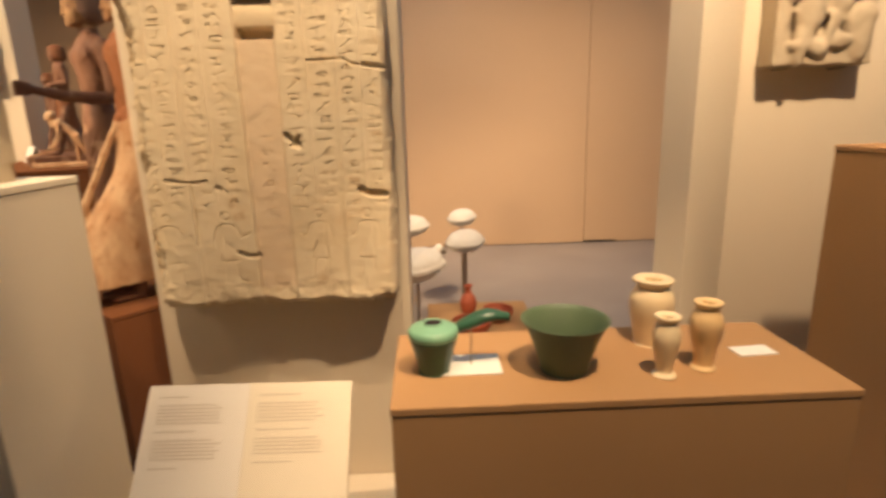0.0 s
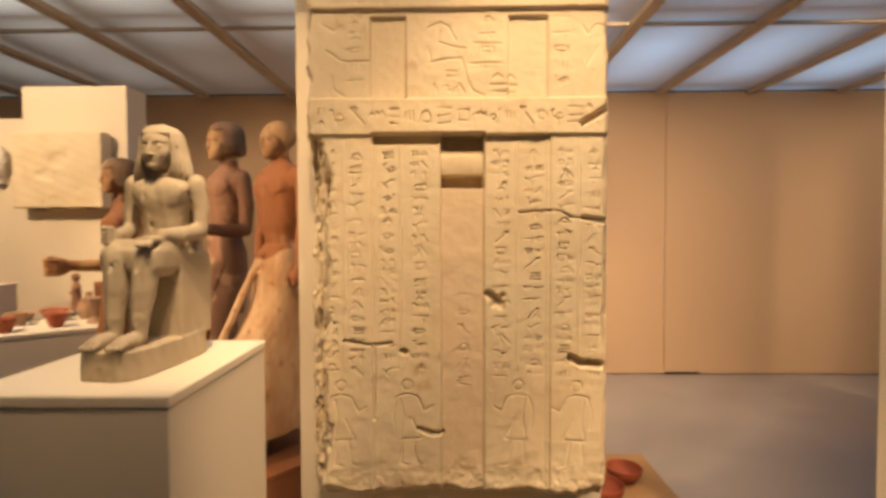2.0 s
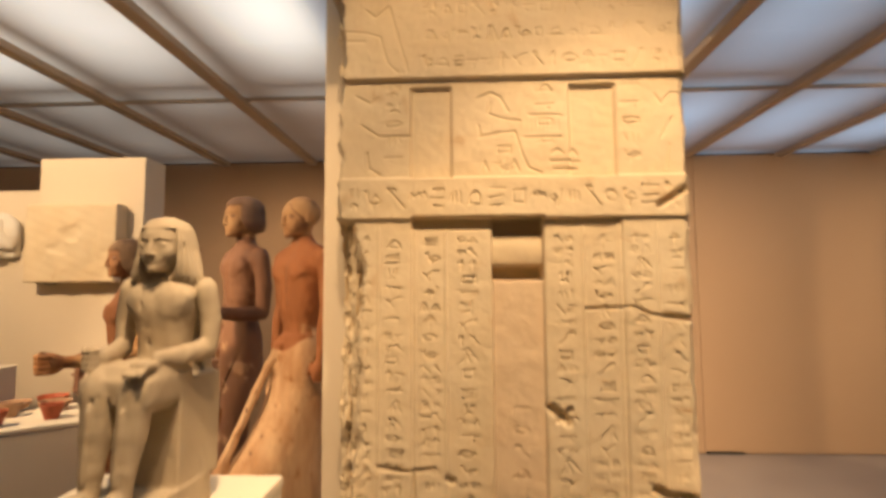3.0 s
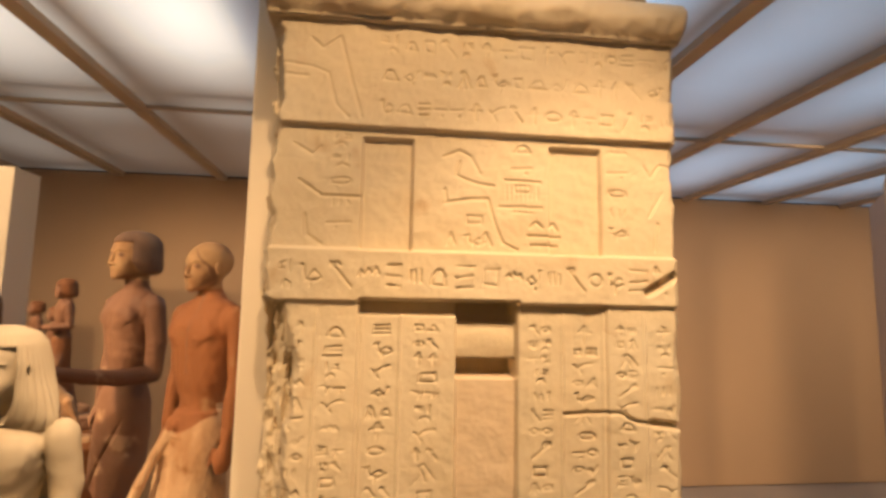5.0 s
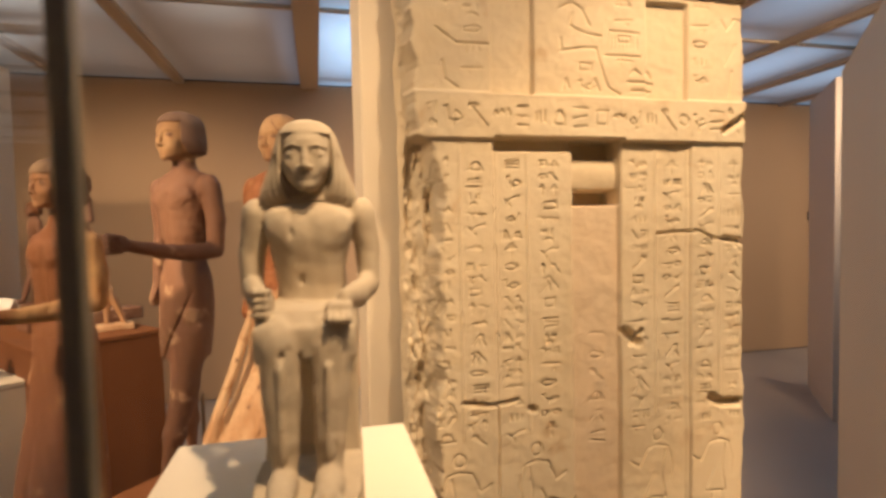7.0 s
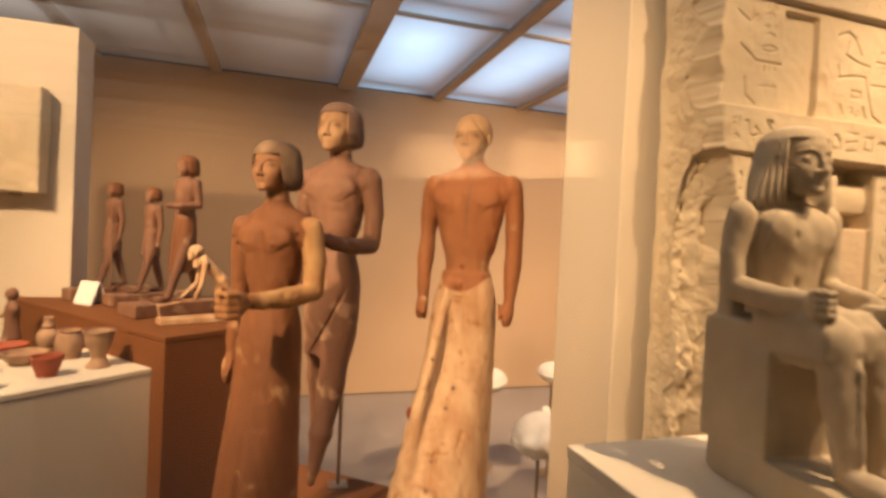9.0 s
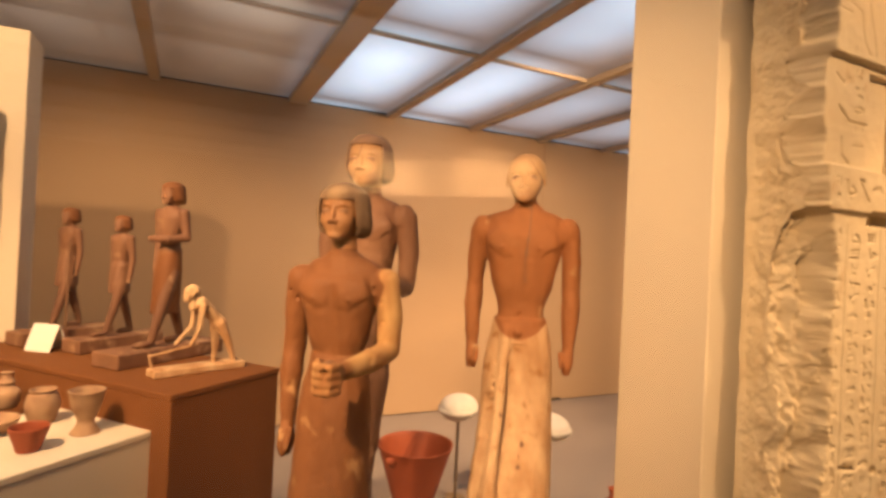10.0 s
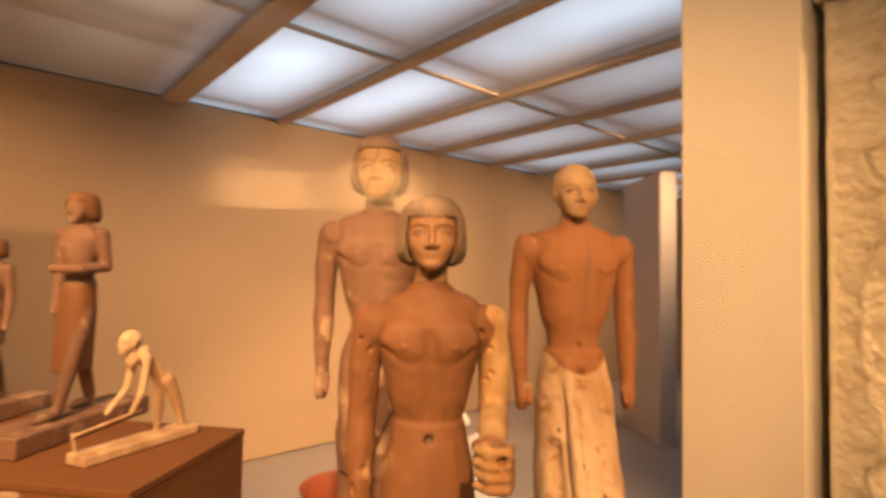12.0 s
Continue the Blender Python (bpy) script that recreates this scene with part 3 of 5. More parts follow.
def arm(S, e, x, top, length, mat):
    """A hanging arm with elbow, forearm and a closed hand."""
    z = lambda q: top - q * length
    S.limb([(e * x, 0.004, z(0)), (e * (x + 0.006), 0.010, z(0.22)), (e * (x + 0.008), 0.012, z(0.42)), (e * (x + 0.009), 0.004, z(0.58)), (e * (x + 0.007), -0.006, z(0.80)), (e * (x + 0.005), -0.010, z(0.90))], tuple(length * q for q in (0.074, 0.076, 0.066, 0.070, 0.050, 0.043)), mat, 0.003)
    S.stack([(z(1.08), e * (x + 0.004), -0.020, length * 0.030, length * 0.042), (z(1.02), e * (x + 0.004), -0.018, length * 0.042, length * 0.066), (z(0.94), e * (x + 0.005), -0.014, length * 0.042, length * 0.062), (z(0.88), e * (x + 0.005), -0.010, length * 0.036, length * 0.044)], mat, 0.004)
    S.limb([(e * (x - 0.012), -0.030, z(0.92)), (e * (x - 0.010), -0.044, z(1.02))], (length * 0.019, length * 0.017), mat, 0.003)
    for q in (0.97, 1.01, 1.05):
        S.limb([(e * (x + 0.030), -0.045, z(q)), (e * (x + 0.030), 0.010, z(q))], (0.0016, 0.0016), mat, 0.001, cut=True)


def fist(S, c, r, mat):
    """A clenched hand round a dark hole, fingers one above another."""
    S.ball(c, (r * 0.92, r * 1.15, r * 1.05), mat, 0.006)
    for k in range(4):
        q = c[2] + r * (0.78 - 0.52 * k)
        S.limb([(c[0] + r * 0.75, c[1] - r * 0.35, q), (c[0] + r * 0.45, c[1] - r * 1.12, q), (c[0] - r * 0.35, c[1] - r * 1.18, q), (c[0] - r * 0.85, c[1] - r * 0.55, q)], (r * 0.25, r * 0.27, r * 0.26, r * 0.2), mat, 0.0015)
    S.limb([(c[0] - r * 0.7, c[1] + r * 0.2, c[2] + r * 0.7), (c[0] - r * 0.45, c[1] - r * 0.8, c[2] + r * 1.05)], (r * 0.30, r * 0.24), mat, 0.003)
    S.limb([(c[0] - r * 0.05, c[1] - r * 0.75, c[2] + r * 2), (c[0] - r * 0.05, c[1] - r * 0.6, c[2] + r * 0.3)], (r * 0.30, r * 0.30), 3, 0.002, cut=True)


def pits(S, rng, n, lo, hi, size, mat=None):
    """Small worm-eaten holes and chips in the skin of a solid."""
    for k in range(n):
        p = [rng.uniform(lo[i], hi[i]) for i in range(3)]
        q = [int((p[i] - S.lo[i]) / S.h) for i in range(3)]
        col = S.d[q[0], :, q[2]]
        inside = np.flatnonzero(col < 0)
        if not len(inside):
            continue
        p[1] = S.lo[1] + S.h * inside[0]
        t = rng.uniform(0.5, 1.0) * size
        S.ball(p, (t * rng.uniform(0.6, 1.2), t, t * rng.uniform(0.8, 2.6)), mat, 0.002, cut=True)


def long_kilt_man():
    S = Solid((-0.19, -0.42, 0), (0.19, 0.11, 1.03), 0.0036)
    S.stack([(0.71, 0, -0.002, 0.066, 0.052), (0.64, 0, -0.006, 0.083, 0.064), (0.50, 0, -0.022, 0.090, 0.082), (0.30, 0, -0.085, 0.098, 0.150), (0.075, 0, -0.155, 0.104, 0.228)], 1, 0, 2.5)
    S.limb([(-0.028, -0.060, 0.68), (-0.034, -0.36, 0.09)], (0.010, 0.018), 1, 0.025)
    S.ball((0.03, -0.31, 0.16), (0.05, 0.03, 0.08), 1, 0.03)
    S.limb([(-0.012, -0.075, 0.63), (-0.012, -0.39, 0.08)], (0.004, 0.006), 1, 0.004, cut=True)
    torso(S, (0.735, 0.878, 0.982), (0.060, 0.098))
    for e in (-1, 1):
        arm(S, e, 0.119, 0.936, 0.335, 0)
        S.limb([(e * 0.04, -0.10, 0.13), (e * 0.04, -0.11, 0.02)], (0.028, 0.024), 4, 0.004)
        S.ball((e * 0.04, -0.155, 0.018), (0.024, 0.062, 0.018), 4, 0.006)
    S.rough(0.002, 45, 1.3)
    S.rough(0.0010, 170, 0.6)
    S.limb([(0.045, -0.10, 0.56), (0.05, -0.2, 0.36)], (0.006, 0.008), 1, 0.02, cut=True)
    S.limb([(-0.06, -0.08, 0.50), (-0.065, -0.2, 0.26)], (0.008, 0.010), 1, 0.03, cut=True)
    S.limb([(0.02, -0.22, 0.36), (0.035, -0.30, 0.24), (0.03, -0.36, 0.12)], (0.003, 0.004, 0.004), 3, 0.002, cut=True)
    S.limb([(-0.05, -0.20, 0.36), (-0.075, -0.30, 0.22)], (0.003, 0.004), 3, 0.002, cut=True)
    rng = random.Random(11)
    pits(S, rng, 40, (-0.09, 0, 0.10), (0.09, 0, 0.62), 0.0055)
    pits(S, rng, 12, (-0.09, 0, 0.10), (0.09, 0, 0.55), 0.004, 3)
    S.paint(0, lambda x, y, z: (z > 0.658 + 9 * x * x) & (np.abs(x) < 0.092) & (y < 0.0) & (z < 0.74))
    S.paint(1, lambda x, y, z: (z < 0.725) & (np.abs(x) < 0.088) & (y >= 0.0) & (z > 0.1))
    S.paint(3, lambda x, y, z: (np.abs(x - 0.004 * np.sin(28 * z) - 0.012) < 0.0024) & (y < 0) & (z > 0.80) & (z < 1.0))
    S.limb([(-0.020, -0.068, 0.652), (0.020, -0.068, 0.652)], (0.003, 0.003), 1, 0.002)
    S.ball((0.0, -0.064, 0.678), (0.010, 0.010, 0.012), 0, 0.006)
    pegs(S, 0.982, 0.100)
    H = pale(head((0, -0.004, 1.077), 0.134, "crop"), 1.012)
    H.paint(3, lambda x, y, z: (np.abs(x - 0.022 + 0.02 * np.sin(40 * z)) < 0.0018) & (y < 0) & (z > 1.02) & (z < 1.12))
    return carve("long_kilt_statue", [S, H], [REDWOOD, GESSO, PALEFACE, EYE, DARKWOOD, PALEFACE])


def bent_arm_man():
    S = Solid((-0.16, -0.28, 0), (0.16, 0.1, 0.89), 0.0032)
    S.stack([(0.65, 0, 0, 0.054, 0.044), (0.58, 0, -0.003, 0.070, 0.056), (0.45, 0, -0.008, 0.076, 0.066), (0.30, 0, -0.02, 0.080, 0.085), (0.08, 0, -0.035, 0.082, 0.105)], 1, 0, 2.4)
    torso(S, (0.645, 0.756, 0.842), (0.050, 0.080))
    arm(S, -1, 0.098, 0.804, 0.342, 0)
    S.limb([(0.098, 0.004, 0.806), (0.105, 0.012, 0.735), (0.104, 0.012, 0.672)], (0.026, 0.026, 0.024), 4, 0.003)
    S.limb([(0.104, 0.008, 0.664), (0.096, -0.06, 0.656), (0.086, -0.13, 0.654), (0.080, -0.178, 0.657)], (0.023, 0.022, 0.018, 0.016), 4, 0.005)
    fist(S, (0.078, -0.202, 0.654), 0.026, 4)
    for e in (-1, 1):
        S.limb([(e * 0.035, -0.05 - 0.02 * e, 0.12), (e * 0.035, -0.05 - 0.03 * e, 0.02)], (0.026, 0.022), 1, 0.004)
        S.ball((e * 0.035, -0.09 - 0.03 * e, 0.016), (0.022, 0.055, 0.016), 1, 0.006)
    S.limb([(0.03, -0.08, 0.55), (0.02, -0.10, 0.35), (0.02, -0.13, 0.12)], (0.003, 0.004, 0.005), 1, 0.010, cut=True)
    S.rough(0.0012, 66, 0.4)
    S.rough(0.0006, 210, 1.4)
    # the low belt line under the belly, and the split between trunk and arms
    S.limb([(-0.060, -0.035, 0.622), (-0.035, -0.055, 0.606), (0, -0.062, 0.600), (0.035, -0.055, 0.606), (0.060, -0.035, 0.622)], (0.0028,) * 5, 1, 0.003, cut=True)
    pegs(S, 0.842, 0.082)
    rng = random.Random(4)
    pits(S, rng, 10, (-0.12, 0, 0.48), (-0.09, 0, 0.80), 0.004)
    pits(S, rng, 12, (0.075, 0, 0.66), (0.125, 0, 0.83), 0.005)
    H = pale(head((0, -0.006, 0.947), 0.120, "fringe", 0.0018), 0.87)
    return carve("bent_arm_statue", [S, H], [MIDWOOD, MIDWOOD, GREYWIG, EYE, PATCHY, BROWNFACE, EYE])


def dark_man():
    S = Solid((-0.19, -0.36, 0), (0.19, 0.14, 1.06), 0.0036)
    S.stack([(0.74, 0, 0, 0.062, 0.052), (0.68, 0, 0, 0.082, 0.066), (0.62, 0, 0.0, 0.088, 0.070), (0.52, 0, -0.006, 0.084, 0.072), (0.42, 0, -0.012, 0.072, 0.068)], 1, 0, 2.3)
    torso(S, (0.765, 0.905, 1.010), (0.061, 0.099))
    S.limb([(0.042, -0.02, 0.50), (0.044, -0.055, 0.34), (0.045, -0.10, 0.20), (0.045, -0.14, 0.07)], (0.050, 0.040, 0.032, 0.012), 1, 0.015)
    S.limb([(-0.042, 0.005, 0.50), (-0.042, 0.012, 0.34), (-0.042, 0.02, 0.20), (-0.042, 0.03, 0.09)], (0.050, 0.040, 0.032, 0.010), 1, 0.015)
    S.limb([(0.120, 0.006, 0.964), (0.128, 0.014, 0.86), (0.124, 0.014, 0.775)], (0.029, 0.029, 0.026), 0, 0.004)
    S.limb([(0.124, 0.012, 0.765), (0.116, -0.08, 0.762), (0.108, -0.17, 0.772), (0.100, -0.255, 0.790)], (0.025, 0.025, 0.020, 0.017), 0, 0.006)
    fist(S, (0.098, -0.282, 0.795), 0.026, 0)
    arm(S, -1, 0.120, 0.962, 0.350, 0)
    S.rough(0.0016, 60, 2.2)
    S.rough(0.0008, 180, 0.3)
    S.limb([(0.09, -0.04, 0.66), (0.02, -0.075, 0.50), (-0.04, -0.075, 0.40)], (0.004, 0.004, 0.004), 1, 0.006, cut=True)
    S.paint(3, lambda x, y, z: (np.abs(x + 0.02 - 0.25 * (z - 0.95)) < 0.0026) & (y < 0) & (z > 0.80) & (z < 0.99))
    pegs(S, 1.010, 0.101)
    pits(S, random.Random(8), 14, (-0.14, 0, 0.45), (0.10, 0, 0.95), 0.004, 3)
    H = pale(head((0, -0.004, 1.130), 0.158, "round"), 1.05)
    H.paint(3, lambda x, y, z: (np.abs(x + 0.008 - 0.28 * (z - 1.13)) < 0.0022) & (y < 0) & (z > 1.07) & (z < 1.20))
    return carve("dark_statue", [S, H], [DARKWOOD, DARKWOOD, WIG, EYE, EYE, PALEFACE])


class Squeezed:
    """A solid made narrower or deeper by factors."""

    def __init__(self, solid, f):
        self.solid, self.f = solid, np.array(f)

    def mesh(self):
        p, q, m = self.solid.mesh()
        return p * self.f, q, m


def seated_man():
    S = Solid((-0.13, -0.24, 0), (0.13, 0.13, 0.36), 0.0024)
    S.stack([(0.0, 0, -0.05, 0.071, 0.165), (0.046, 0, -0.05, 0.070, 0.163)], 0, 0, 4)
    S.block((-0.067, -0.035, 0.04), (0.067, 0.105, 0.195), 0, 0.003, 0.004)
    S.block((-0.05, 0.07, 0.18), (0.05, 0.105, 0.28), 0, 0.01, 0.01)
    for e in (-1, 1):
        S.limb([(e * 0.036, -0.02, 0.186), (e * 0.036, -0.108, 0.186)], (0.031, 0.029), 0, 0.004)
        S.limb([(e * 0.034, -0.112, 0.180), (e * 0.031, -0.118, 0.135), (e * 0.029, -0.128, 0.09), (e * 0.028, -0.132, 0.06)], (0.027, 0.025, 0.019, 0.016), 0, 0.003)
        S.limb([(e * 0.030, -0.143, 0.165), (e * 0.028, -0.150, 0.08)], (0.004, 0.003), 0, 0.008)
        S.ball((e * 0.028, -0.165, 0.057), (0.019, 0.048, 0.013), 0, 0.005)
        for k in range(4):
            S.limb([(e * 0.028 + 0.009 * (k - 1.5), -0.20, 0.056), (e * 0.028 + 0.009 * (k - 1.5), -0.216, 0.052)], (0.0044, 0.004), 0, 0.001)
    # the flat lap of the kilt, its overhanging hem and the dark slot between the shins
    S.stack([(0.170, 0, -0.05, 0.066, 0.066), (0.210, 0, -0.048, 0.068, 0.068), (0.220, 0, -0.045, 0.064, 0.060)], 0, 0.004, 4)
    S.block((-0.066, -0.126, 0.168), (0.066, -0.05, 0.206), 0, 0.006, 0.008)
    S.block((-0.0065, -0.20, 0.062), (0.0065, -0.085, 0.166), 0, 0.004, 0.003, cut=True)
    S.stack([(0.205, 0, 0.02, 0.052, 0.042), (0.235, 0, 0.02, 0.049, 0.038), (0.262, 0, 0.018, 0.053, 0.040), (0.295, 0, 0.016, 0.063, 0.044), (0.322, 0, 0.020, 0.066, 0.038), (0.338, 0, 0.024, 0.048, 0.028), (0.348, 0, 0.025, 0.026, 0.022)], 0, 0.005)
    for e in (-1, 1):
        S.ball((e * 0.030, -0.012, 0.306), (0.030, 0.013, 0.020), 0, 0.014)
        S.limb([(e * 0.008, -0.036, 0.286), (e * 0.03, -0.036, 0.283), (e * 0.052, -0.024, 0.292)], (0.002, 0.003, 0.002), 0, 0.006, cut=True)
        S.limb([(e * 0.079, 0.022, 0.318), (e * 0.087, 0.026, 0.275), (e * 0.087, 0.020, 0.240)], (0.021, 0.019, 0.016), 0, 0.002)
        S.limb([(e * 0.064, -0.016, 0.312), (e * 0.0655, -0.008, 0.285), (e * 0.066, 0.0, 0.245)], (0.003, 0.0055, 0.0075), 0, 0.003, cut=True)
        S.limb([(e * 0.086, 0.018, 0.236), (e * 0.070, -0.04, 0.228), (e * 0.052, -0.085, 0.228)], (0.016, 0.0145, 0.011), 0, 0.003)
    S.ball((0, -0.026, 0.236), (0.003, 0.006, 0.004), 0, 0.003, cut=True)
    S.limb([(-0.046, -0.028, 0.222), (0, -0.034, 0.217), (0.046, -0.028, 0.222)], (0.0025,) * 3, 0, 0.002, cut=True)
    fist(S, (-0.056, -0.100, 0.228), 0.0145, 0)
    S.block((0.028, -0.128, 0.214), (0.062, -0.082, 0.227), 0, 0.004, 0.005)
    for k in range(4):
        S.limb([(0.032 + 0.0085 * k, -0.118, 0.220), (0.032 + 0.0085 * k, -0.142, 0.212)], (0.0046, 0.004), 0, 0.001)
    S.rough(0.0010, 90, 0.7)
    S.rough(0.0006, 240, 0.2)
    pits(S, random.Random(2), 14, (-0.08, 0, 0.02), (0.08, 0, 0.33), 0.0035)
    return carve("seated_statue", [Squeezed(S, (0.78, 0.74, 1)), head((0, 0.008, 0.389), 0.086, "nemes", 0.0014)], [GREYST, GREYST, GREYST, GREYST])


def walker(height, staff=False, folded=True):
    """A small striding figure on its own plank, facing -y."""
    k = height / 0.58
    q = lambda *v: tuple(a * k for a in v)
    z0 = 0.05
    S = Solid((-0.11 * k - 0.03, -0.24 * k, 0), (0.11 * k + 0.03, 0.22 * k, z0 + height * 0.86), 0.0036)
    S.block((-0.065 * k, -0.22 * k, 0), (0.065 * k, 0.20 * k, z0), 1, 0, 0.004)
    up = lambda x, y, z: (x * k, y * k, z0 + z * k)
    S.stack([(z0 + a * k, 0, b * k, c * k, d * k) for a, b, c, d in (((0.11, -0.012, 0.034, 0.050), (0.20, -0.008, 0.040, 0.046), (0.28, -0.004, 0.043, 0.040), (0.34, 0, 0.034, 0.030)) if folded else ((0.20, -0.006, 0.044, 0.046), (0.28, -0.004, 0.042, 0.040), (0.34, 0, 0.034, 0.030)))], 2 if folded else 0, 0)
    S.stack([(z0 + a * k, 0, 0, 0.039 * k, 0.033 * k) for a in (0.325, 0.335)], 1, 0.002)
    S.stack([(z0 + a * k, 0, 0, c * k, d * k) for a, c, d in ((0.32, 0.035, 0.029), (0.36, 0.034, 0.028), (0.42, 0.050, 0.034), (0.455, 0.055, 0.033), (0.475, 0.046, 0.026), (0.49, 0.022, 0.020))], 0, 0.01)
    for e in (-1, 1):
        S.limb([up(e * 0.022, -0.01 * e, 0.25), up(e * 0.022, -0.045 * e, 0.12), up(e * 0.022, -0.075 * e, 0.02)], q(0.025, 0.019, 0.013), 0, 0.006)
        S.ball(up(e * 0.022, -0.075 * e - 0.03, 0.012), q(0.014, 0.042, 0.011), 0, 0.005)
    S.limb([up(-0.060, 0, 0.465), up(-0.066, 0.008, 0.36), up(-0.064, -0.004, 0.26)], q(0.018, 0.015, 0.012), 0, 0.003)
    if folded:
        S.limb([up(0.060, 0, 0.465), up(0.068, 0.008, 0.38), up(0.05, -0.05, 0.372), up(-0.02, -0.062, 0.372)], q(0.018, 0.015, 0.013, 0.011), 0, 0.003)
    else:
        S.limb([up(0.060, 0, 0.465), up(0.068, 0.008, 0.36), up(0.064, -0.004, 0.26)], q(0.018, 0.015, 0.012), 0, 0.003)
    if staff:
        S.limb([up(0.085, -0.05, 0.0), up(0.085, -0.05, 0.42)], q(0.006, 0.006), 3, 0)
    return carve("striding_statuette", [S, head((0, -0.002, z0 + 0.535 * k), 0.085 * k, "fringe" if folded else "round", 0.0018)], [DARKWOOD, DARKWOOD, MIDWOOD, EYE])


def stooping():
    S = Solid((-0.06, -0.20, 0), (0.06, 0.14, 0.25), 0.003)
    S.block((-0.032, -0.16, 0), (0.032, 0.13, 0.024), 1, 0, 0.003)
    for e in (-1, 1):
        S.limb([(e * 0.012, 0.045 + 0.004 * e, 0.15), (e * 0.012, 0.06 + 0.016 * e, 0.09), (e * 0.012, 0.068 + 0.028 * e, 0.028)], (0.017, 0.012, 0.008), 0, 0.004)
        S.limb([(e * 0.024, -0.018, 0.213), (e * 0.028, -0.03, 0.14), (e * 0.022, -0.05 - 0.03 * (e < 0), 0.092)], (0.010, 0.008, 0.006), 0, 0.002)
    S.limb([(0, 0.046, 0.155), (0, 0.015, 0.19), (0, -0.018, 0.222)], (0.022, 0.018, 0.022), 0, 0.008)
    S.limb([(-0.012, -0.16, 0.062), (0.022, -0.03, 0.092)], (0.004, 0.004), 0, 0.002)
    S.limb([(-0.012, -0.15, 0.02), (-0.012, -0.16, 0.066)], (0.005, 0.004), 0, 0.002)
    return carve("stooping_statuette", [S, head((0, -0.046, 0.252), 0.055, "crop", 0.0018)], [GESSO, GESSO, GESSO, EYE])


FACE = -39.5
put("long_kilt_statue", long_kilt_man(), pose(-0.262, 2.545, 0.80, 0, 0, FACE), "worn red-brown wooden statue of a man in a long pale kilt", "statue", "wooden statues")
put("bent_arm_statue", bent_arm_man(), pose(-0.769, 2.461, 0.80, 0, 0, FACE), "brown wooden statue of a man with one bent arm, flaking gesso", "statue", "wooden statues")
put("dark_statue", dark_man(), pose(-0.59, 2.875, 0.80, 0, 0, FACE), "dark wooden statue of a striding man with a round wig", "statue", "wooden statues")
put("seated_statue", seated_man(), pose(-0.183, 1.642, 1.326, 0, 0, -4) @ Matrix.Scale(0.99, 4), "grey limestone seated statue of a man on a block seat", "statue")

# ---- pedestals ----
def pedestal(name, corner, turn, lx, ly, height, material, label, category="pedestal"):
    """A boxed plinth with a lid board; corner is the turned lower corner."""
    t = thing(name, pose(corner[0], corner[1], 0, 0, 0, turn), label, category)
    part("body", box((0.002, 0.002, 0), (lx - 0.002, ly - 0.002, height - 0.019), 0.003), material, t)
    part("top", box((0, 0, height - 0.018), (lx, ly, height), 0.003), material, t)
    return t


pedestal("statue_pedestal", (-0.371, 1.42), 0, 0.318, 0.386, 1.326, PEDC, "cream painted pedestal under the seated limestone statue")
pedestal("display_table", (0.733, 1.36), 0, 0.934, 0.362, 0.90, BROWN, "brown fabric-covered display block with stone vessels on it")
c, s = math.cos(radians(FACE)), math.sin(radians(FACE))
local = lambda x, y: (-0.24 + x * c - y * s, 2.57 + x * s + y * c)
pedestal("wooden_statues_plinth", local(-0.62, -0.31), FACE, 0.81, 0.40, 0.80, RUST, "brown plinth under the two tall wooden statues")
pedestal("wooden_statue_plinth", local(-0.50, -0.62), FACE, 0.36, 0.305, 0.80, RUST, "brown plinth under the bent-arm wooden statue")
pedestal("statuette_pedestal", (-1.083, 2.964), 40, 0.42, 1.21, 1.255, RUST, "long brown pedestal carrying small wooden figures")
pedestal("pottery_pedestal", (-1.125, 3.025), 131, 0.42, 0.95, 1.146, PEDC, "pale grey pedestal crowded with small clay vessels")
pedestal("bust_pedestal", (2.2, 1.75), 0, 0.6, 0.47, 1.32, BROWN, "brown pedestal under a stone bust")
pedestal("group_pedestal", (-2.45, 3.0), 0, 0.51, 0.42, 1.295, PEDC, "cream pedestal under a seated stone group")
pedestal("offering_plinth", (0.80, 2.85), 0, 0.62, 0.85, 0.28, BROWN, "low brown plinth with red pottery on it")
rod_thing = thing("statue_support", pose(*local(-0.42, 0.02), 0.80), "thin metal support rod under the dark wooden statue", "support")
part("post", rod((0, 0, 0), (0, 0, 0.30), 0.006), STEEL, rod_thing)
part("foot_plate", box((-0.03, -0.03, 0), (0.03, 0.03, 0.004), 0.001), STEEL, rod_thing)

for m, spec, label in (
    (pose(-1.115, 3.48, 1.255, 0, 0, -50), (0.575, False, True), "dark wooden striding statuette with a folded arm on a plank"),
    (pose(-1.285, 3.73, 1.255, 0, 0, -50), (0.455, False, False), "dark wooden standing statuette with hanging arms on a plank"),
    (pose(-1.485, 3.93, 1.255, 0, 0, -50), (0.48, True, False), "dark wooden statuette holding a staff on a plank"),
):
    put("striding_statuette", walker(*spec), m, label, "statuette", "wooden statuettes")
put("stooping_statuette", stooping(), pose(-1.0, 3.245, 1.255, 0, 0, -66), "pale wooden figure bending forward on a narrow plank", "statuette")


# ---- the false door ----
def ramp(v, a, b):
    t = np.clip((v - a) / (b - a), 0, 1)
    return t * t * (3 - 2 * t)


LATTICE = np.random.RandomState(5).uniform(-1, 1, (256, 256))


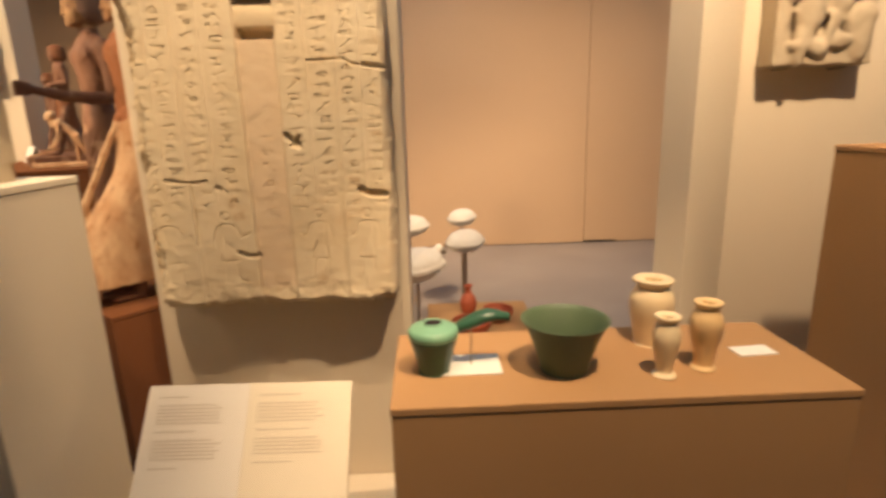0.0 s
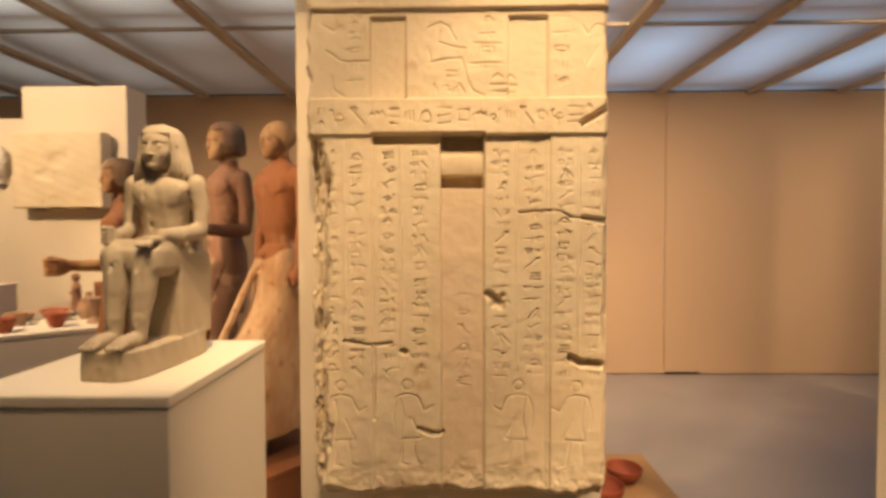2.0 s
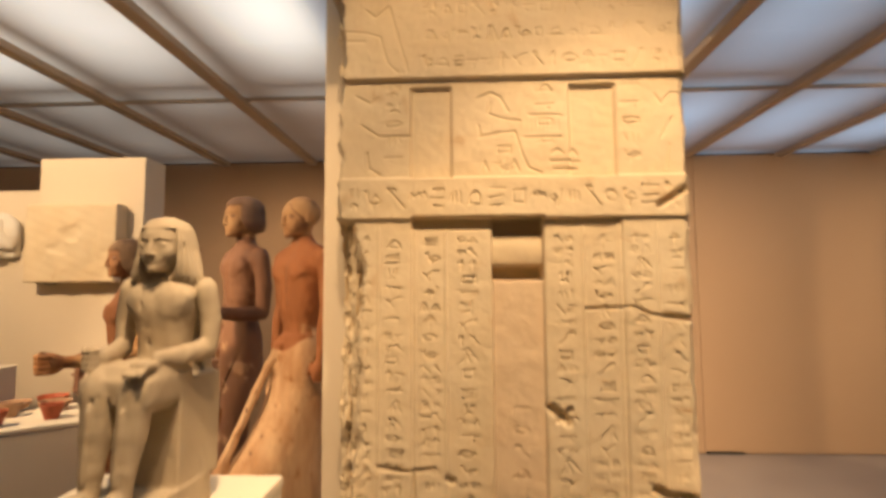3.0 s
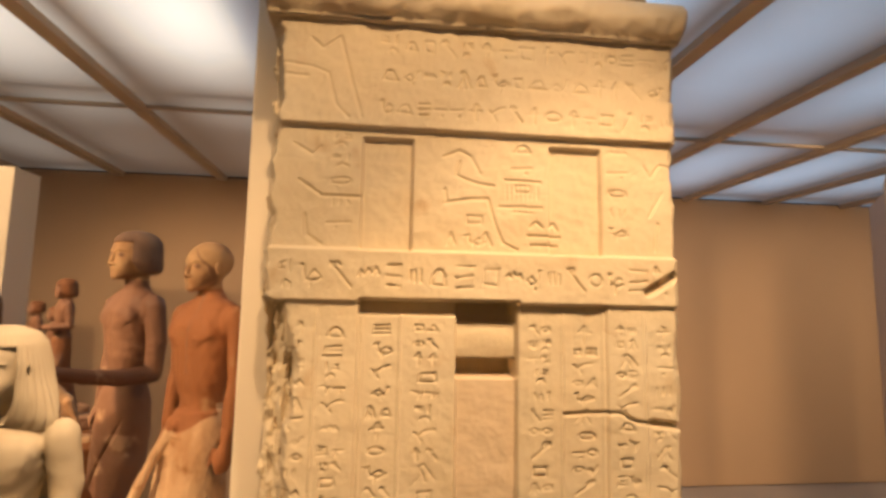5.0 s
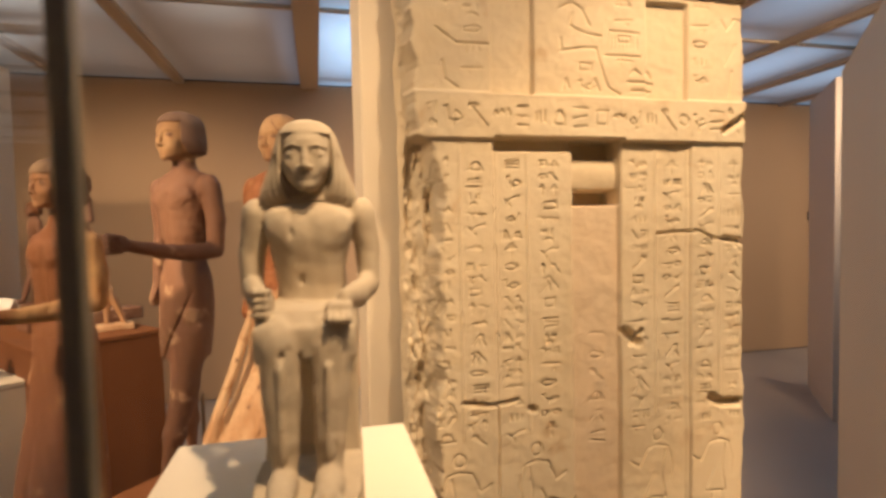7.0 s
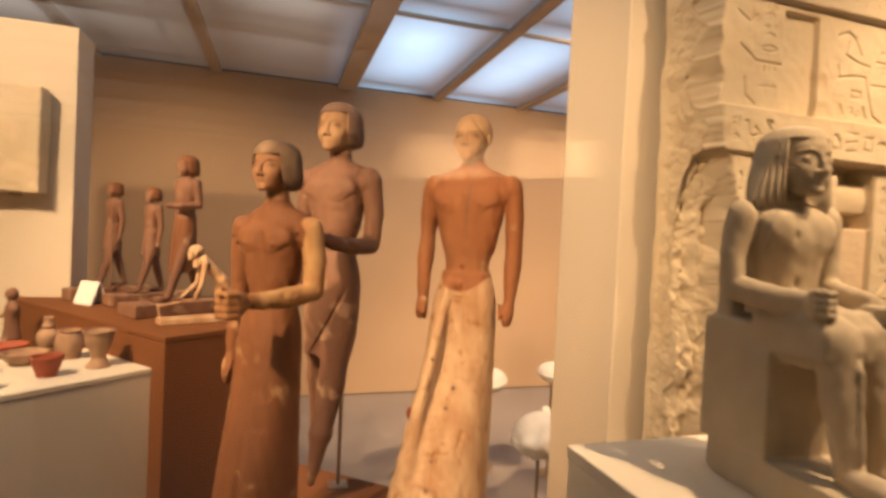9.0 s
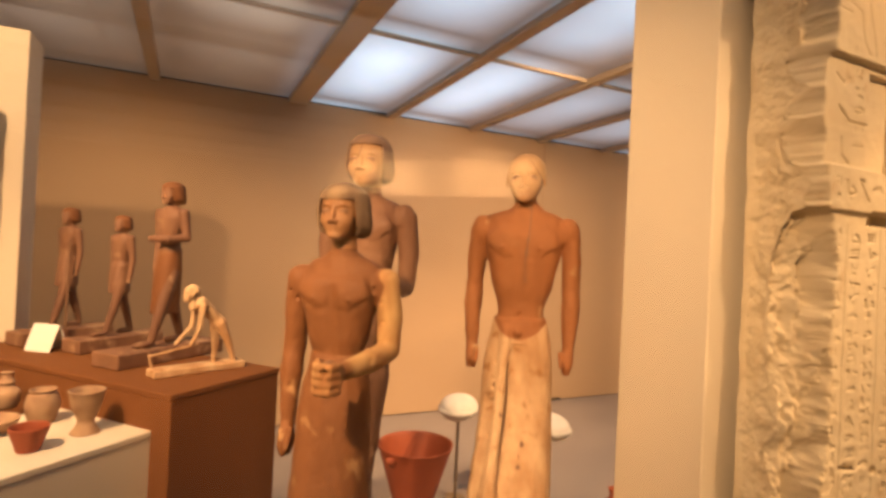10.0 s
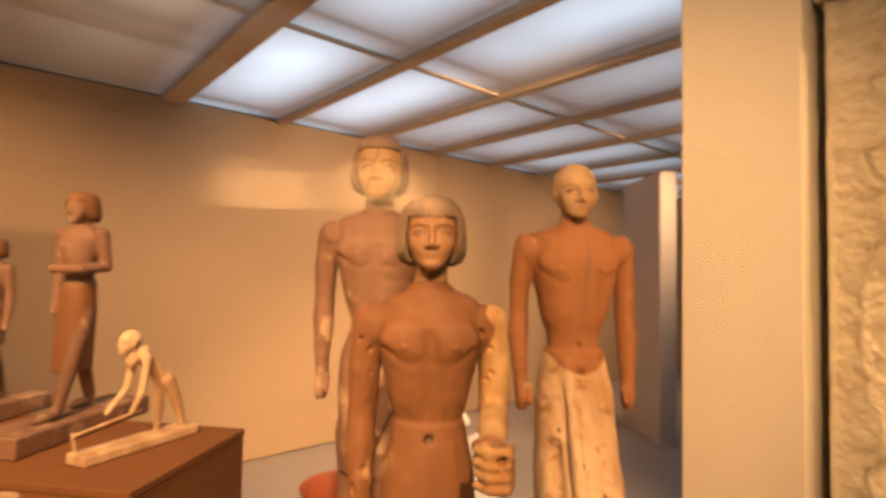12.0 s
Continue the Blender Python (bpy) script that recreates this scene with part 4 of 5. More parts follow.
def waves(x, z, scale, seed, octaves=5):
    """Layered lattice noise for broken stone."""
    out, amp, tot = 0, 1.0, 0.0
    for i in range(octaves):
        f = scale * 0.35 * 2.05 ** i
        u, v = x * f + seed * 17.3 + i * 5.1, z * f + seed * 9.7 + i * 11.9
        iu, iv = np.floor(u).astype(int), np.floor(v).astype(int)
        a, b = u - iu, v - iv
        a, b = a * a * (3 - 2 * a), b * b * (3 - 2 * b)
        g = lambda p, q: LATTICE[(iu + p) % 256, (iv + q) % 256]
        out = out + amp * (g(0, 0) * (1 - a) * (1 - b) + g(1, 0) * a * (1 - b) + g(0, 1) * (1 - a) * b + g(1, 1) * a * b)
        tot += amp
        amp *= 0.58
    return 1.7 * out / tot


class Relief:
    """A height field of the stone's front: depth is how far the surface lies back."""

    def __init__(self, x0, x1, z0, z1, h):
        self.x, self.z = np.arange(x0, x1 + h / 2, h), np.arange(z0, z1 + h / 2, h)
        self.X, self.Z = np.meshgrid(self.x, self.z)
        self.d, self.h = np.zeros_like(self.X), h

    def level(self, x0, x1, z0, z1, depth, soft=0.0025):
        w = ramp(self.X, x0 - soft, x0 + soft) * ramp(-self.X, -x1 - soft, -x1 + soft) * ramp(self.Z, z0 - soft, z0 + soft) * ramp(-self.Z, -z1 - soft, -z1 + soft)
        self.d = self.d * (1 - w) + depth * w

    def stroke(self, pts, width, depth):
        for (ax, az), (bx, bz) in zip(pts, pts[1:]):
            pad = width + 0.003
            i0, i1 = np.searchsorted(self.x, (min(ax, bx) - pad, max(ax, bx) + pad))
            j0, j1 = np.searchsorted(self.z, (min(az, bz) - pad, max(az, bz) + pad))
            X, Z = self.X[j0:j1, i0:i1], self.Z[j0:j1, i0:i1]
            if not X.size:
                continue
            t = np.clip(((X - ax) * (bx - ax) + (Z - az) * (bz - az)) / ((bx - ax) ** 2 + (bz - az) ** 2 + 1e-12), 0, 1)
            e = np.hypot(X - ax - t * (bx - ax), Z - az - t * (bz - az))
            self.c[j0:j1, i0:i1] = np.maximum(self.c[j0:j1, i0:i1], depth * (1 - ramp(e, width * 0.35, width)))

    def sign(self, cx, cz, w, h, rng, depth=0.0046):
        """One incised mark that fits a cell."""
        kind, lw, flip = rng.randrange(13), 0.0024, rng.choice((-1, 1))
        j = lambda: rng.uniform(-0.10, 0.10)
        s = lambda *p: self.stroke([(cx + flip * (a + j()) * w / 2, cz + (b + j()) * h / 2) for a, b in p], lw, depth * rng.uniform(0.6, 1.15))
        arc = lambda a0, a1, rx, rz, ox=0, oz=0: s(*[(ox + rx * math.cos(radians(a)), oz + rz * math.sin(radians(a))) for a in range(a0, a1 + 1, 30)])
        if kind == 0:
            s((-0.9, 0.1), (0.9, 0.1))
            s((-0.3, -0.6), (-0.3, -0.5))
        elif kind == 1:
            s((-0.9, 0), (-0.6, 0.35), (-0.3, 0), (0, 0.35), (0.3, 0), (0.6, 0.35), (0.9, 0))
        elif kind == 2:
            arc(0, 360, 0.8, 0.42)
        elif kind == 3:
            for b in (-0.6, 0, 0.6):
                s((-0.75, b), (0.75, b))
        elif kind == 4:
            s((-0.7, -0.9), (-0.2, 0.1), (-0.5, 0.7), (-0.1, 0.9), (0.2, 0.4), (0.8, -0.7))
            s((0.0, -0.2), (0.1, -0.9))
        elif kind == 5:
            for a in (-0.6, 0, 0.6):
                s((a, -0.35), (a, 0.4))
        elif kind == 6:
            s((-0.8, -0.8), (0.7, 0.8))
            arc(0, 180, 0.3, 0.3, 0.4, 0.5)
        elif kind == 7:
            s((-0.8, -0.5), (0.8, -0.5))
            arc(0, 180, 0.55, 0.8, 0, -0.4)
        elif kind == 8:
            s((-0.6, 0.5), (0.6, 0.5), (0.6, -0.5), (-0.6, -0.5), (-0.6, 0.5))
        elif kind == 9:
            s((0, -0.9), (0, 0.8))
            s((-0.6, 0.2), (0.6, 0.2))
            arc(0, 360, 0.22, 0.25, 0, 0.6)
        elif kind == 10:
            s((-0.9, -0.2), (-0.4, -0.5), (0.3, -0.4), (0.6, 0.1), (0.5, 0.6), (0.85, 0.5))
            s((0.3, -0.4), (-0.3, 0.2), (-0.7, 0.0))
            s((0.0, -0.45), (0.05, -0.9))
        elif kind == 11:
            s((-0.5, 0.7), (-0.5, 0.1))
            s((0.2, 0.6), (0.7, 0.6))
            s((0.2, 0.25), (0.7, 0.25))
            arc(0, 180, 0.35, 0.35, -0.1, -0.8)
        else:
            s((-0.8, 0.6), (-0.1, 0.5), (0.5, -0.1), (0.2, -0.8))
            s((0.5, -0.1), (0.9, 0.3))

    def man(self, cx, z0, hgt, face):
        """An incised outline of a standing figure."""
        w = hgt * 0.34 * face
        s = lambda *p: self.stroke([(cx + a * w, z0 + b * hgt) for a, b in p], 0.0026, 0.0036)
        s(*[(0.16 * math.cos(radians(a)), 0.92 + 0.06 * math.sin(radians(a))) for a in range(0, 361, 45)])
        s((-0.34, 0.79), (0.0, 0.82), (0.34, 0.79))
        s((0.34, 0.79), (0.56, 0.62), (0.84, 0.68))
        s((-0.34, 0.79), (-0.50, 0.60), (-0.42, 0.44))
        s((-0.22, 0.76), (-0.13, 0.54), (-0.26, 0.29), (0.44, 0.31), (0.12, 0.54))
        s((-0.15, 0.28), (-0.22, 0.02), (0.02, 0.0))
        s((0.22, 0.28), (0.34, 0.02), (0.58, 0.0))


def false_door():
    rng = random.Random(7)
    X0, X1, Z0, Z1, F, B = -0.008, 0.716, 0.908, 2.30, 1.950, 2.105
    R = Relief(X0, X1, Z0, Z1, 0.0019)
    X, Z = R.X, R.Z
    # registers
    R.level(-1, 2, 1.872, 2.082, 0.012)
    R.level(0.151, 0.236, 1.860, 2.066, 0.024)
    R.level(0.480, 0.574, 1.860, 2.066, 0.024)
    R.level(-1, 2, 1.786, 1.872, 0.0)
    R.level(-1, 2, 0.0, 1.786, 0.008)
    R.level(0.153, 0.580, 0.0, 1.786, 0.017)
    R.level(0.318, 0.422, 0.0, 1.79, 0.029)
    R.level(0.153, 0.318, 1.766, 1.79, 0.034)
    R.level(0.318, 0.422, 1.752, 1.79, 0.075)
    w = ramp(X, 0.315, 0.319) * ramp(-X, -0.425, -0.421)
    drum = w * ramp(Z, 1.690, 1.694) * ramp(-Z, -1.754, -1.748)
    R.d = R.d * (1 - drum) + drum * (0.034 + 0.006 * ((Z - 1.722) / 0.03) ** 2)
    R.level(0.318, 0.422, 1.662, 1.692, 0.095)
    for x in (0.085, 0.222, 0.502, 0.648):
        ridge = (np.exp(-((X - x) / 0.0022) ** 2)) * ramp(Z, 1.215, 1.23) * ramp(-Z, -1.775, -1.765)
        R.d = R.d - 0.0025 * ridge
    for x in (0.158, 0.575):
        R.d = R.d - 0.003 * np.exp(-((X - x) / 0.003) ** 2) * (Z < 1.78)
    # incised signs
    R.c = np.zeros_like(X)
    for x, w in ((0.050, 0.045), (0.115, 0.042), (0.190, 0.044), (0.266, 0.046), (0.463, 0.044), (0.541, 0.048), (0.614, 0.042), (0.682, 0.040)):
        z = 1.752
        while z > 1.215:
            h = rng.uniform(0.015, 0.032)
            if h < 0.022:
                for e in (-0.26, 0.26):
                    R.sign(x + e * w + rng.uniform(-0.002, 0.002), z - h / 2, w * 0.44, h, rng, 0.0042)
            else:
                R.sign(x + rng.uniform(-0.004, 0.004), z - h / 2, w * rng.uniform(0.7, 0.95), h, rng)
            z -= h + rng.uniform(0.004, 0.008)
    x = 0.02
    while x < 0.69:
        w = rng.uniform(0.022, 0.044)
        R.sign(x + w / 2, 1.830, w, rng.uniform(0.045, 0.06), rng, 0.005)
        x += w + 0.006
    for zc in (2.118, 2.176, 2.232):
        x = 0.175
        while x < 0.70:
            w = rng.uniform(0.020, 0.038)
            R.sign(x + w / 2, zc, w, rng.uniform(0.030, 0.042), rng, 0.0044)
            x += w + 0.006
    for xs, z0, z1 in ((0.115, 1.90, 2.06), (0.605, 1.90, 2.06), (0.43, 1.92, 2.06), (0.345, 1.88, 1.93)):
        z = z1
        while z > z0:
            R.sign(xs, z, 0.042, 0.026, rng, 0.0036)
            z -= 0.036
    for cx, z0, hgt, face in ((0.075, 0.985, 0.215, 1), (0.235, 0.985, 0.215, 1), (0.505, 0.985, 0.215, -1), (0.645, 0.985, 0.215, -1)):
        R.man(cx, z0, hgt, face)
    # seated figure with a staff in the top band
    for line in (((0.058, 2.232), (0.078, 2.216), (0.106, 2.238)), ((0.012, 2.186), (0.06, 2.182), (0.088, 2.172), (0.102, 2.118), (0.124, 2.096)),
                 ((0.107, 2.237), (0.126, 2.165), (0.146, 2.098)), ((0.012, 2.166), (0.055, 2.164))):
        R.stroke(line, 0.0034, 0.0034)
    # the meal before a table in the middle panel, a standing figure on either side
    for line in (((0.290, 2.040), (0.318, 2.052), (0.338, 2.042), (0.354, 2.012)), ((0.318, 2.032), (0.312, 2.008), (0.336, 1.998)), ((0.330, 2.0), (0.352, 1.994), (0.378, 1.991)),
                 ((0.292, 1.958), (0.335, 1.966), (0.368, 1.968), (0.380, 1.925), (0.394, 1.892), (0.420, 1.880)), ((0.292, 1.982), (0.296, 1.96)),
                 ((0.388, 1.955), (0.464, 1.955)), ((0.398, 2.003), (0.462, 2.001)), ((0.444, 1.920), (0.454, 1.930), (0.466, 1.920)), ((0.478, 1.920), (0.488, 1.930), (0.496, 1.918)),
                 ((0.440, 1.905), (0.500, 1.905)), ((0.446, 1.889), (0.494, 1.889)), ((0.355, 1.886), (0.364, 1.908), (0.374, 1.886)), ((0.298, 1.886), (0.304, 1.906), (0.310, 1.888)),
                 ((0.036, 2.050), (0.066, 2.033), (0.080, 2.046)), ((0.046, 1.988), (0.084, 1.962), (0.150, 1.962)), ((0.058, 1.928), (0.062, 1.896), (0.086, 1.880)),
                 ((0.655, 2.040), (0.668, 2.020), (0.686, 2.044), (0.708, 2.040)), ((0.664, 1.948), (0.690, 1.992)), ((0.680, 1.935), (0.674, 1.886))):
        R.stroke(line, 0.0034, 0.0036)
    for k in range(8):
        R.stroke([(0.400 + 0.008 * k, 1.998), (0.401 + 0.008 * k, 1.968)], 0.0022, 0.0012)
    # faint signs low on the middle leaf
    z = 1.40
    while z > 1.16:
        R.sign(0.372, z, 0.036, 0.030, rng, 0.0030)
        z -= 0.042
    wear = 0.55 + 0.45 * np.clip(waves(X, Z, 9, 3.1) + 0.6, 0, 1)
    R.d = R.d + R.c * wear
    # cracks, chips and the broken side
    R.c = np.zeros_like(X)
    R.stroke([(0.085, 1.292), (0.13, 1.284), (0.165, 1.282), (0.195, 1.286)], 0.0055, 0.012)
    R.stroke([(0.155, 1.28), (0.156, 1.20), (0.153, 1.10)], 0.005, 0.006)
    R.stroke([(0.225, 1.265), (0.232, 1.262)], 0.010, 0.014)
    R.stroke([(0.265, 1.075), (0.295, 1.063), (0.318, 1.064)], 0.009, 0.016)
    R.stroke([(0.505, 1.602), (0.60, 1.606), (0.63, 1.59), (0.71, 1.582)], 0.0045, 0.008)
    R.stroke([(0.66, 1.588), (0.712, 1.58)], 0.009, 0.014)
    R.stroke([(0.63, 1.252), (0.655, 1.238), (0.70, 1.236)], 0.013, 0.022)
    R.stroke([(0.655, 1.812), (0.68, 1.826), (0.705, 1.842)], 0.011, 0.018)
    R.stroke([(0.432, 1.405), (0.452, 1.388), (0.462, 1.378)], 0.013, 0.020)
    R.stroke([(0.445, 1.378), (0.468, 1.402)], 0.009, 0.014)
    R.d = R.d + R.c
    edge = 0.038 + 0.030 * waves(X * 1.2, Z, 14, 1.0) + 0.034 * ramp(-np.abs(Z - 1.66), -0.14, -0.02) + 0.014 * ramp(-np.abs(Z - 1.30), -0.25, 0.0)
    edge = edge * ramp(-Z, -1.795, -1.775) + (0.016 + 0.016 * waves(X * 0.2, Z, 24, 6.0)) * ramp(Z, 1.775, 1.795)
    chip = 0.040 + 0.030 * ramp(-np.abs(Z - 1.66), -0.16, 0.0) - 0.018 * ramp(Z, 1.775, 1.795)
    broken = ramp(-(X - X0), -edge - 0.012, -edge + 0.008)
    R.d = R.d + broken * np.clip(0.022 + 0.026 * waves(X * 3.5, Z, 22, 2.0) + 0.016 * np.abs(waves(X * 3.5, Z, 46, 4.4)) + 1.15 * np.clip(chip - (X - X0), 0, 1), 0, 0.10)
    redge = 0.006 + 0.008 * waves(X * 0.2, Z, 26, 4.0)
    R.d = R.d + ramp(X - X1, -redge - 0.008, 0.002) * (0.014 + 0.008 * waves(X, Z, 60, 5.0))
    low = 0.018 + 0.014 * waves(X, Z * 0.2, 30, 6.0)
    R.d = R.d + ramp(-(Z - Z0), -low - 0.008, 0.0) * (0.024 + 0.014 * waves(X, Z, 55, 8.0))
    rough_low = ramp(-Z, -1.02, -0.95)
    R.d = R.d + 0.0018 * waves(X, Z, 26, 9.0) + 0.0009 * waves(X, Z, 120, 10.0) + 0.005 * rough_low * waves(X, Z, 60, 11.0)
    # front points, then the two sides run back to the pillar
    nz, nx = X.shape
    lip = 0.012 * waves(Z[:, 0] * 0 + 0.3, Z[:, 0], 22, 12.0)
    px = X + 0.0
    px[:, 0] += 0.006 * waves(Z[:, 0] * 0, Z[:, 0], 70, 3.0)
    front = np.stack([px, F + R.d, Z], -1)
    K = 56

    def side(col, sgn):
        t = np.linspace(0, 1, K + 1)[1:]
        y0 = np.convolve(np.pad(col[:, 1], 8, "edge"), np.ones(17) / 17, "valid")[:, None]
        y = y0 * (1 - t) + B * t + (col[:, 1][:, None] - y0) * np.exp(-22 * t)
        z = np.repeat(col[:, 2][:, None], K, 1)
        rough = 0.012 * waves(y, z, 20, 5.0 + sgn) + 0.006 * waves(y, z, 48, 7.0) + 0.002 * waves(y, z, 150, 8.0)
        fade = np.clip(6 * t, 0, 1) * np.clip(6 * (1 - t), 0, 1)
        base = np.convolve(np.pad(col[:, 0], 12, "edge"), np.ones(25) / 25, "valid")
        near = np.exp(-22 * t)
        x = col[:, 0][:, None] * near + base[:, None] * (1 - near) + sgn * (rough - 0.004) * fade
        return np.stack([x, y, z], -1)

    left, right = side(front[:, 0], -1)[:, ::-1], side(front[:, -1], 1)
    G = np.concatenate([left, front, right], 1)
    cap = lambda row: np.stack([row[:, 0], np.full(len(row), B), row[:, 2]], -1)[None]
    G = np.concatenate([cap(G[0]), G, cap(G[-1])], 0)
    rows, cols = G.shape[:2]
    i = np.arange(rows * cols).reshape(rows, cols)
    q = np.stack([i[:-1, :-1], i[:-1, 1:], i[1:, 1:], i[1:, :-1]], -1).reshape(-1, 4)
    me = bpy.data.meshes.new("slab")
    me.from_pydata(G.reshape(-1, 3).tolist(), [], q.tolist())
    me.materials.append(STONE)
    me.materials.append(REDBAND)
    c = G[:-1, :-1].reshape(-1, 3)
    leaf = (c[:, 0] > 0.318) & (c[:, 0] < 0.421) & (c[:, 2] < 1.662) & (c[:, 2] > 0.96) & (c[:, 1] < B - 0.03)
    me.polygons.foreach_set("material_index", leaf.astype(np.int32))
    me.shade_smooth()
    me.update()
    t = thing("false_door", pose(0, 0, 0), "pale limestone false door carved with columns of signs, broken along one side", "stone slab")
    part("slab", me, None, t)
    # cornice: a worn overhanging roll and the broken top course
    bm = bmesh.new()
    prof = [(2.122, 2.262), (1.952, 2.266), (1.936, 2.270), (1.918, 2.282), (1.910, 2.300), (1.914, 2.320), (1.926, 2.336), (1.945, 2.346), (1.956, 2.352), (1.958, 2.385), (2.122, 2.395)]
    prof = smooth_profile(prof, 3)
    N = 130
    rings = []
    for k in range(N + 1):
        x = -0.016 + 0.734 * k / N
        ring = []
        for y, z in prof:
            p = Vector((x, y, z))
            w = 0.006 * noise.fractal(p * 14, 1, 2, 4) + 0.003 * noise.noise(p * 60)
            top = 0.02 * max(0, noise.noise(Vector((x * 9, 0, 4)))) + (0.028 if x > 0.66 else 0) if z > 2.35 else 0
            ring.append(bm.verts.new((x, y + w, z + 0.5 * w - top)))
        rings.append(ring)
    for a, b in zip(rings, rings[1:]):
        for j in range(len(prof) - 1):
            bm.faces.new((a[j], b[j], b[j + 1], a[j + 1]))
    bm.faces.new(rings[0])
    bm.faces.new(rings[-1][::-1])
    part("cornice", bm, STONE, t, smooth=True)
    for x in (0.12, 0.60):
        part("bracket", box((x - 0.02, 2.03, 0.894), (x + 0.02, 2.128, 0.9055), 0.002), STEEL, t)
    return t


false_door()


# ---- reading panel in front of the pillar ----
def reading_panel():
    t = thing("reading_panel", pose(0.097, 1.70, 0.797, 0, 0, -1.5), "sloping pale label panel with two printed text columns", "label panel")
    slope = pose(0, 0, 0, 52, 0, 0)
    w, d = 0.515, 0.40

    def lay(bm):
        bm.transform(slope)
        return bm

    part("board", lay(box((0, -d, -0.014), (w, 0, -0.002), 0.002)), CREAM, t)
    part("page", lay(box((0.001, -d + 0.001, -0.001), (w * 0.497, -0.001, 0.0), 0)), PAGE2, t, "cooler white printed page")
    part("page", lay(box((w * 0.503, -d + 0.001, -0.001), (w - 0.001, -0.001, 0.0), 0)), PAGE, t, "warm cream printed page")
    rng = random.Random(3)
    for x0 in (0.03, w * 0.503 + 0.022):
        y = -0.03
        for block in range(5):
            for line in range(1 if block % 2 == 0 else rng.choice((4, 5, 6))):
                wide = 0.17 if line or block else 0.15
                end = x0 + wide * (rng.uniform(0.85, 1.0) if block % 2 else rng.uniform(0.35, 0.9))
                part("text_line", lay(box((x0, y - 0.0022, 0.0006), (end, y, 0.0012), 0)), INK, t)
                y -= 0.0085
            y -= 0.012
    part("post", box((w / 2 - 0.03, -0.11, -0.795), (w / 2 + 0.03, -0.07, -0.17), 0.003), CREAM, t)
    part("foot", box((w / 2 - 0.12, -0.24, -0.797), (w / 2 + 0.12, -0.05, -0.787), 0.002), CREAM, t)


reading_panel()


# ---- stone vessels on the display block ----
TOP = 0.90


def vessel(name, x, y, profile, material, label, z=TOP, group="stone vessels", tilt=0.0, seg=44, wobble=0.006, category="vessel", wide=1.0, tall=1.0):
    t = thing(name, pose(x, y, z, tilt, 0, 30), label, category, group)
    part("body", lathe(smooth_profile([(r * wide, h * tall) for r, h in profile]), seg, wobble), material, t, smooth=True)
    return t


jar = vessel("green_jar", 0.822, 1.515, [(0.0, 0.0), (0.033, 0.0), (0.034, 0.006), (0.044, 0.05), (0.0535, 0.082)], GREEN, "green stone jar with a pale top and a separate spout")
part("shoulder", lathe(smooth_profile([(0.0535, 0.0825), (0.055, 0.092), (0.050, 0.102), (0.034, 0.108), (0.022, 0.111), (0.0205, 0.115), (0.0175, 0.113), (0.016, 0.106), (0.0, 0.104)]), 44, 0.01), PALEGREEN, jar, "pale green shoulder", True)
# black disc standing in for the shade inside the jar's opening
part("mouth_shade", lathe([(0.0, 0.1130), (0.0178, 0.1135), (0.0, 0.1140)], 24), BLACK, jar)
spout = thing("jar_spout", pose(0.905, 1.535, TOP, 0, 0, 0), "curved green stone spout held on a thin wire", "vessel part")
bm = bmesh.new()
prev = None
N = 16
for k in range(N + 1):
    u = k / N
    cx, cz, r = -0.045 + 0.13 * u, 0.085 + 0.055 * u - 0.042 * max(0, u - 0.55) ** 1.5 * 2.2, 0.008 + 0.010 * math.sin(math.pi * min(u * 1.1, 1)) ** 0.8 + 0.004 * u
    ring = [bm.verts.new((cx - 0.006 * math.sin(a) * (1 - u), 1.5 * r * math.cos(a) * 0.8, cz + r * math.sin(a) * 0.75)) for a in [2 * math.pi * i / 16 for i in range(16)]]
    if prev:
        for i in range(16):
            bm.faces.new((prev[i], prev[(i + 1) % 16], ring[(i + 1) % 16], ring[i]))
    else:
        bm.faces.new(ring[::-1])
    prev = ring
bm.faces.new(prev)
part("spout", bm, GREEN, spout, smooth=True)
part("wire", rod((0.0, 0, 0.001), (0.0, 0, 0.105), 0.0016), STEEL, spout)
part("base", box((-0.075, -0.05, 0), (0.065, 0.05, 0.003), 0.001), CARD, spout, "pale square base sheet")
vessel("green_bowl", 1.105, 1.50, [(0.0, 0.0), (0.052, 0.0), (0.056, 0.006), (0.066, 0.04), (0.082, 0.085), (0.098, 0.118), (0.1035, 0.1235), (0.1005, 0.1225), (0.092, 0.112), (0.076, 0.080), (0.062, 0.040), (0.045, 0.014), (0.0, 0.010)], BOWLGREEN, "deep green stone bowl with flaring sides", wide=0.91, tall=0.94)
vessel("tall_jar", 1.345, 1.622, [(0.0, 0.0), (0.036, 0.0), (0.0365, 0.004), (0.042, 0.04), (0.050, 0.085), (0.050, 0.115), (0.040, 0.135), (0.034, 0.142), (0.040, 0.150), (0.046, 0.156), (0.046, 0.1605), (0.040, 0.1615), (0.022, 0.158), (0.020, 0.14), (0.0, 0.138)], ALABASTER, "tall cream alabaster jar with a wide flat rim")
vessel("small_jar", 1.305, 1.452, [(0.0, 0.0), (0.0235, 0.0), (0.024, 0.004), (0.0165, 0.010), (0.020, 0.03), (0.028, 0.062), (0.029, 0.08), (0.024, 0.096), (0.0195, 0.102), (0.026, 0.110), (0.0275, 0.1135), (0.024, 0.1145), (0.013, 0.110), (0.012, 0.09), (0.0, 0.088)], ALABASTER, "small footed alabaster jar with a flaring rim", wide=0.97, tall=1.17)
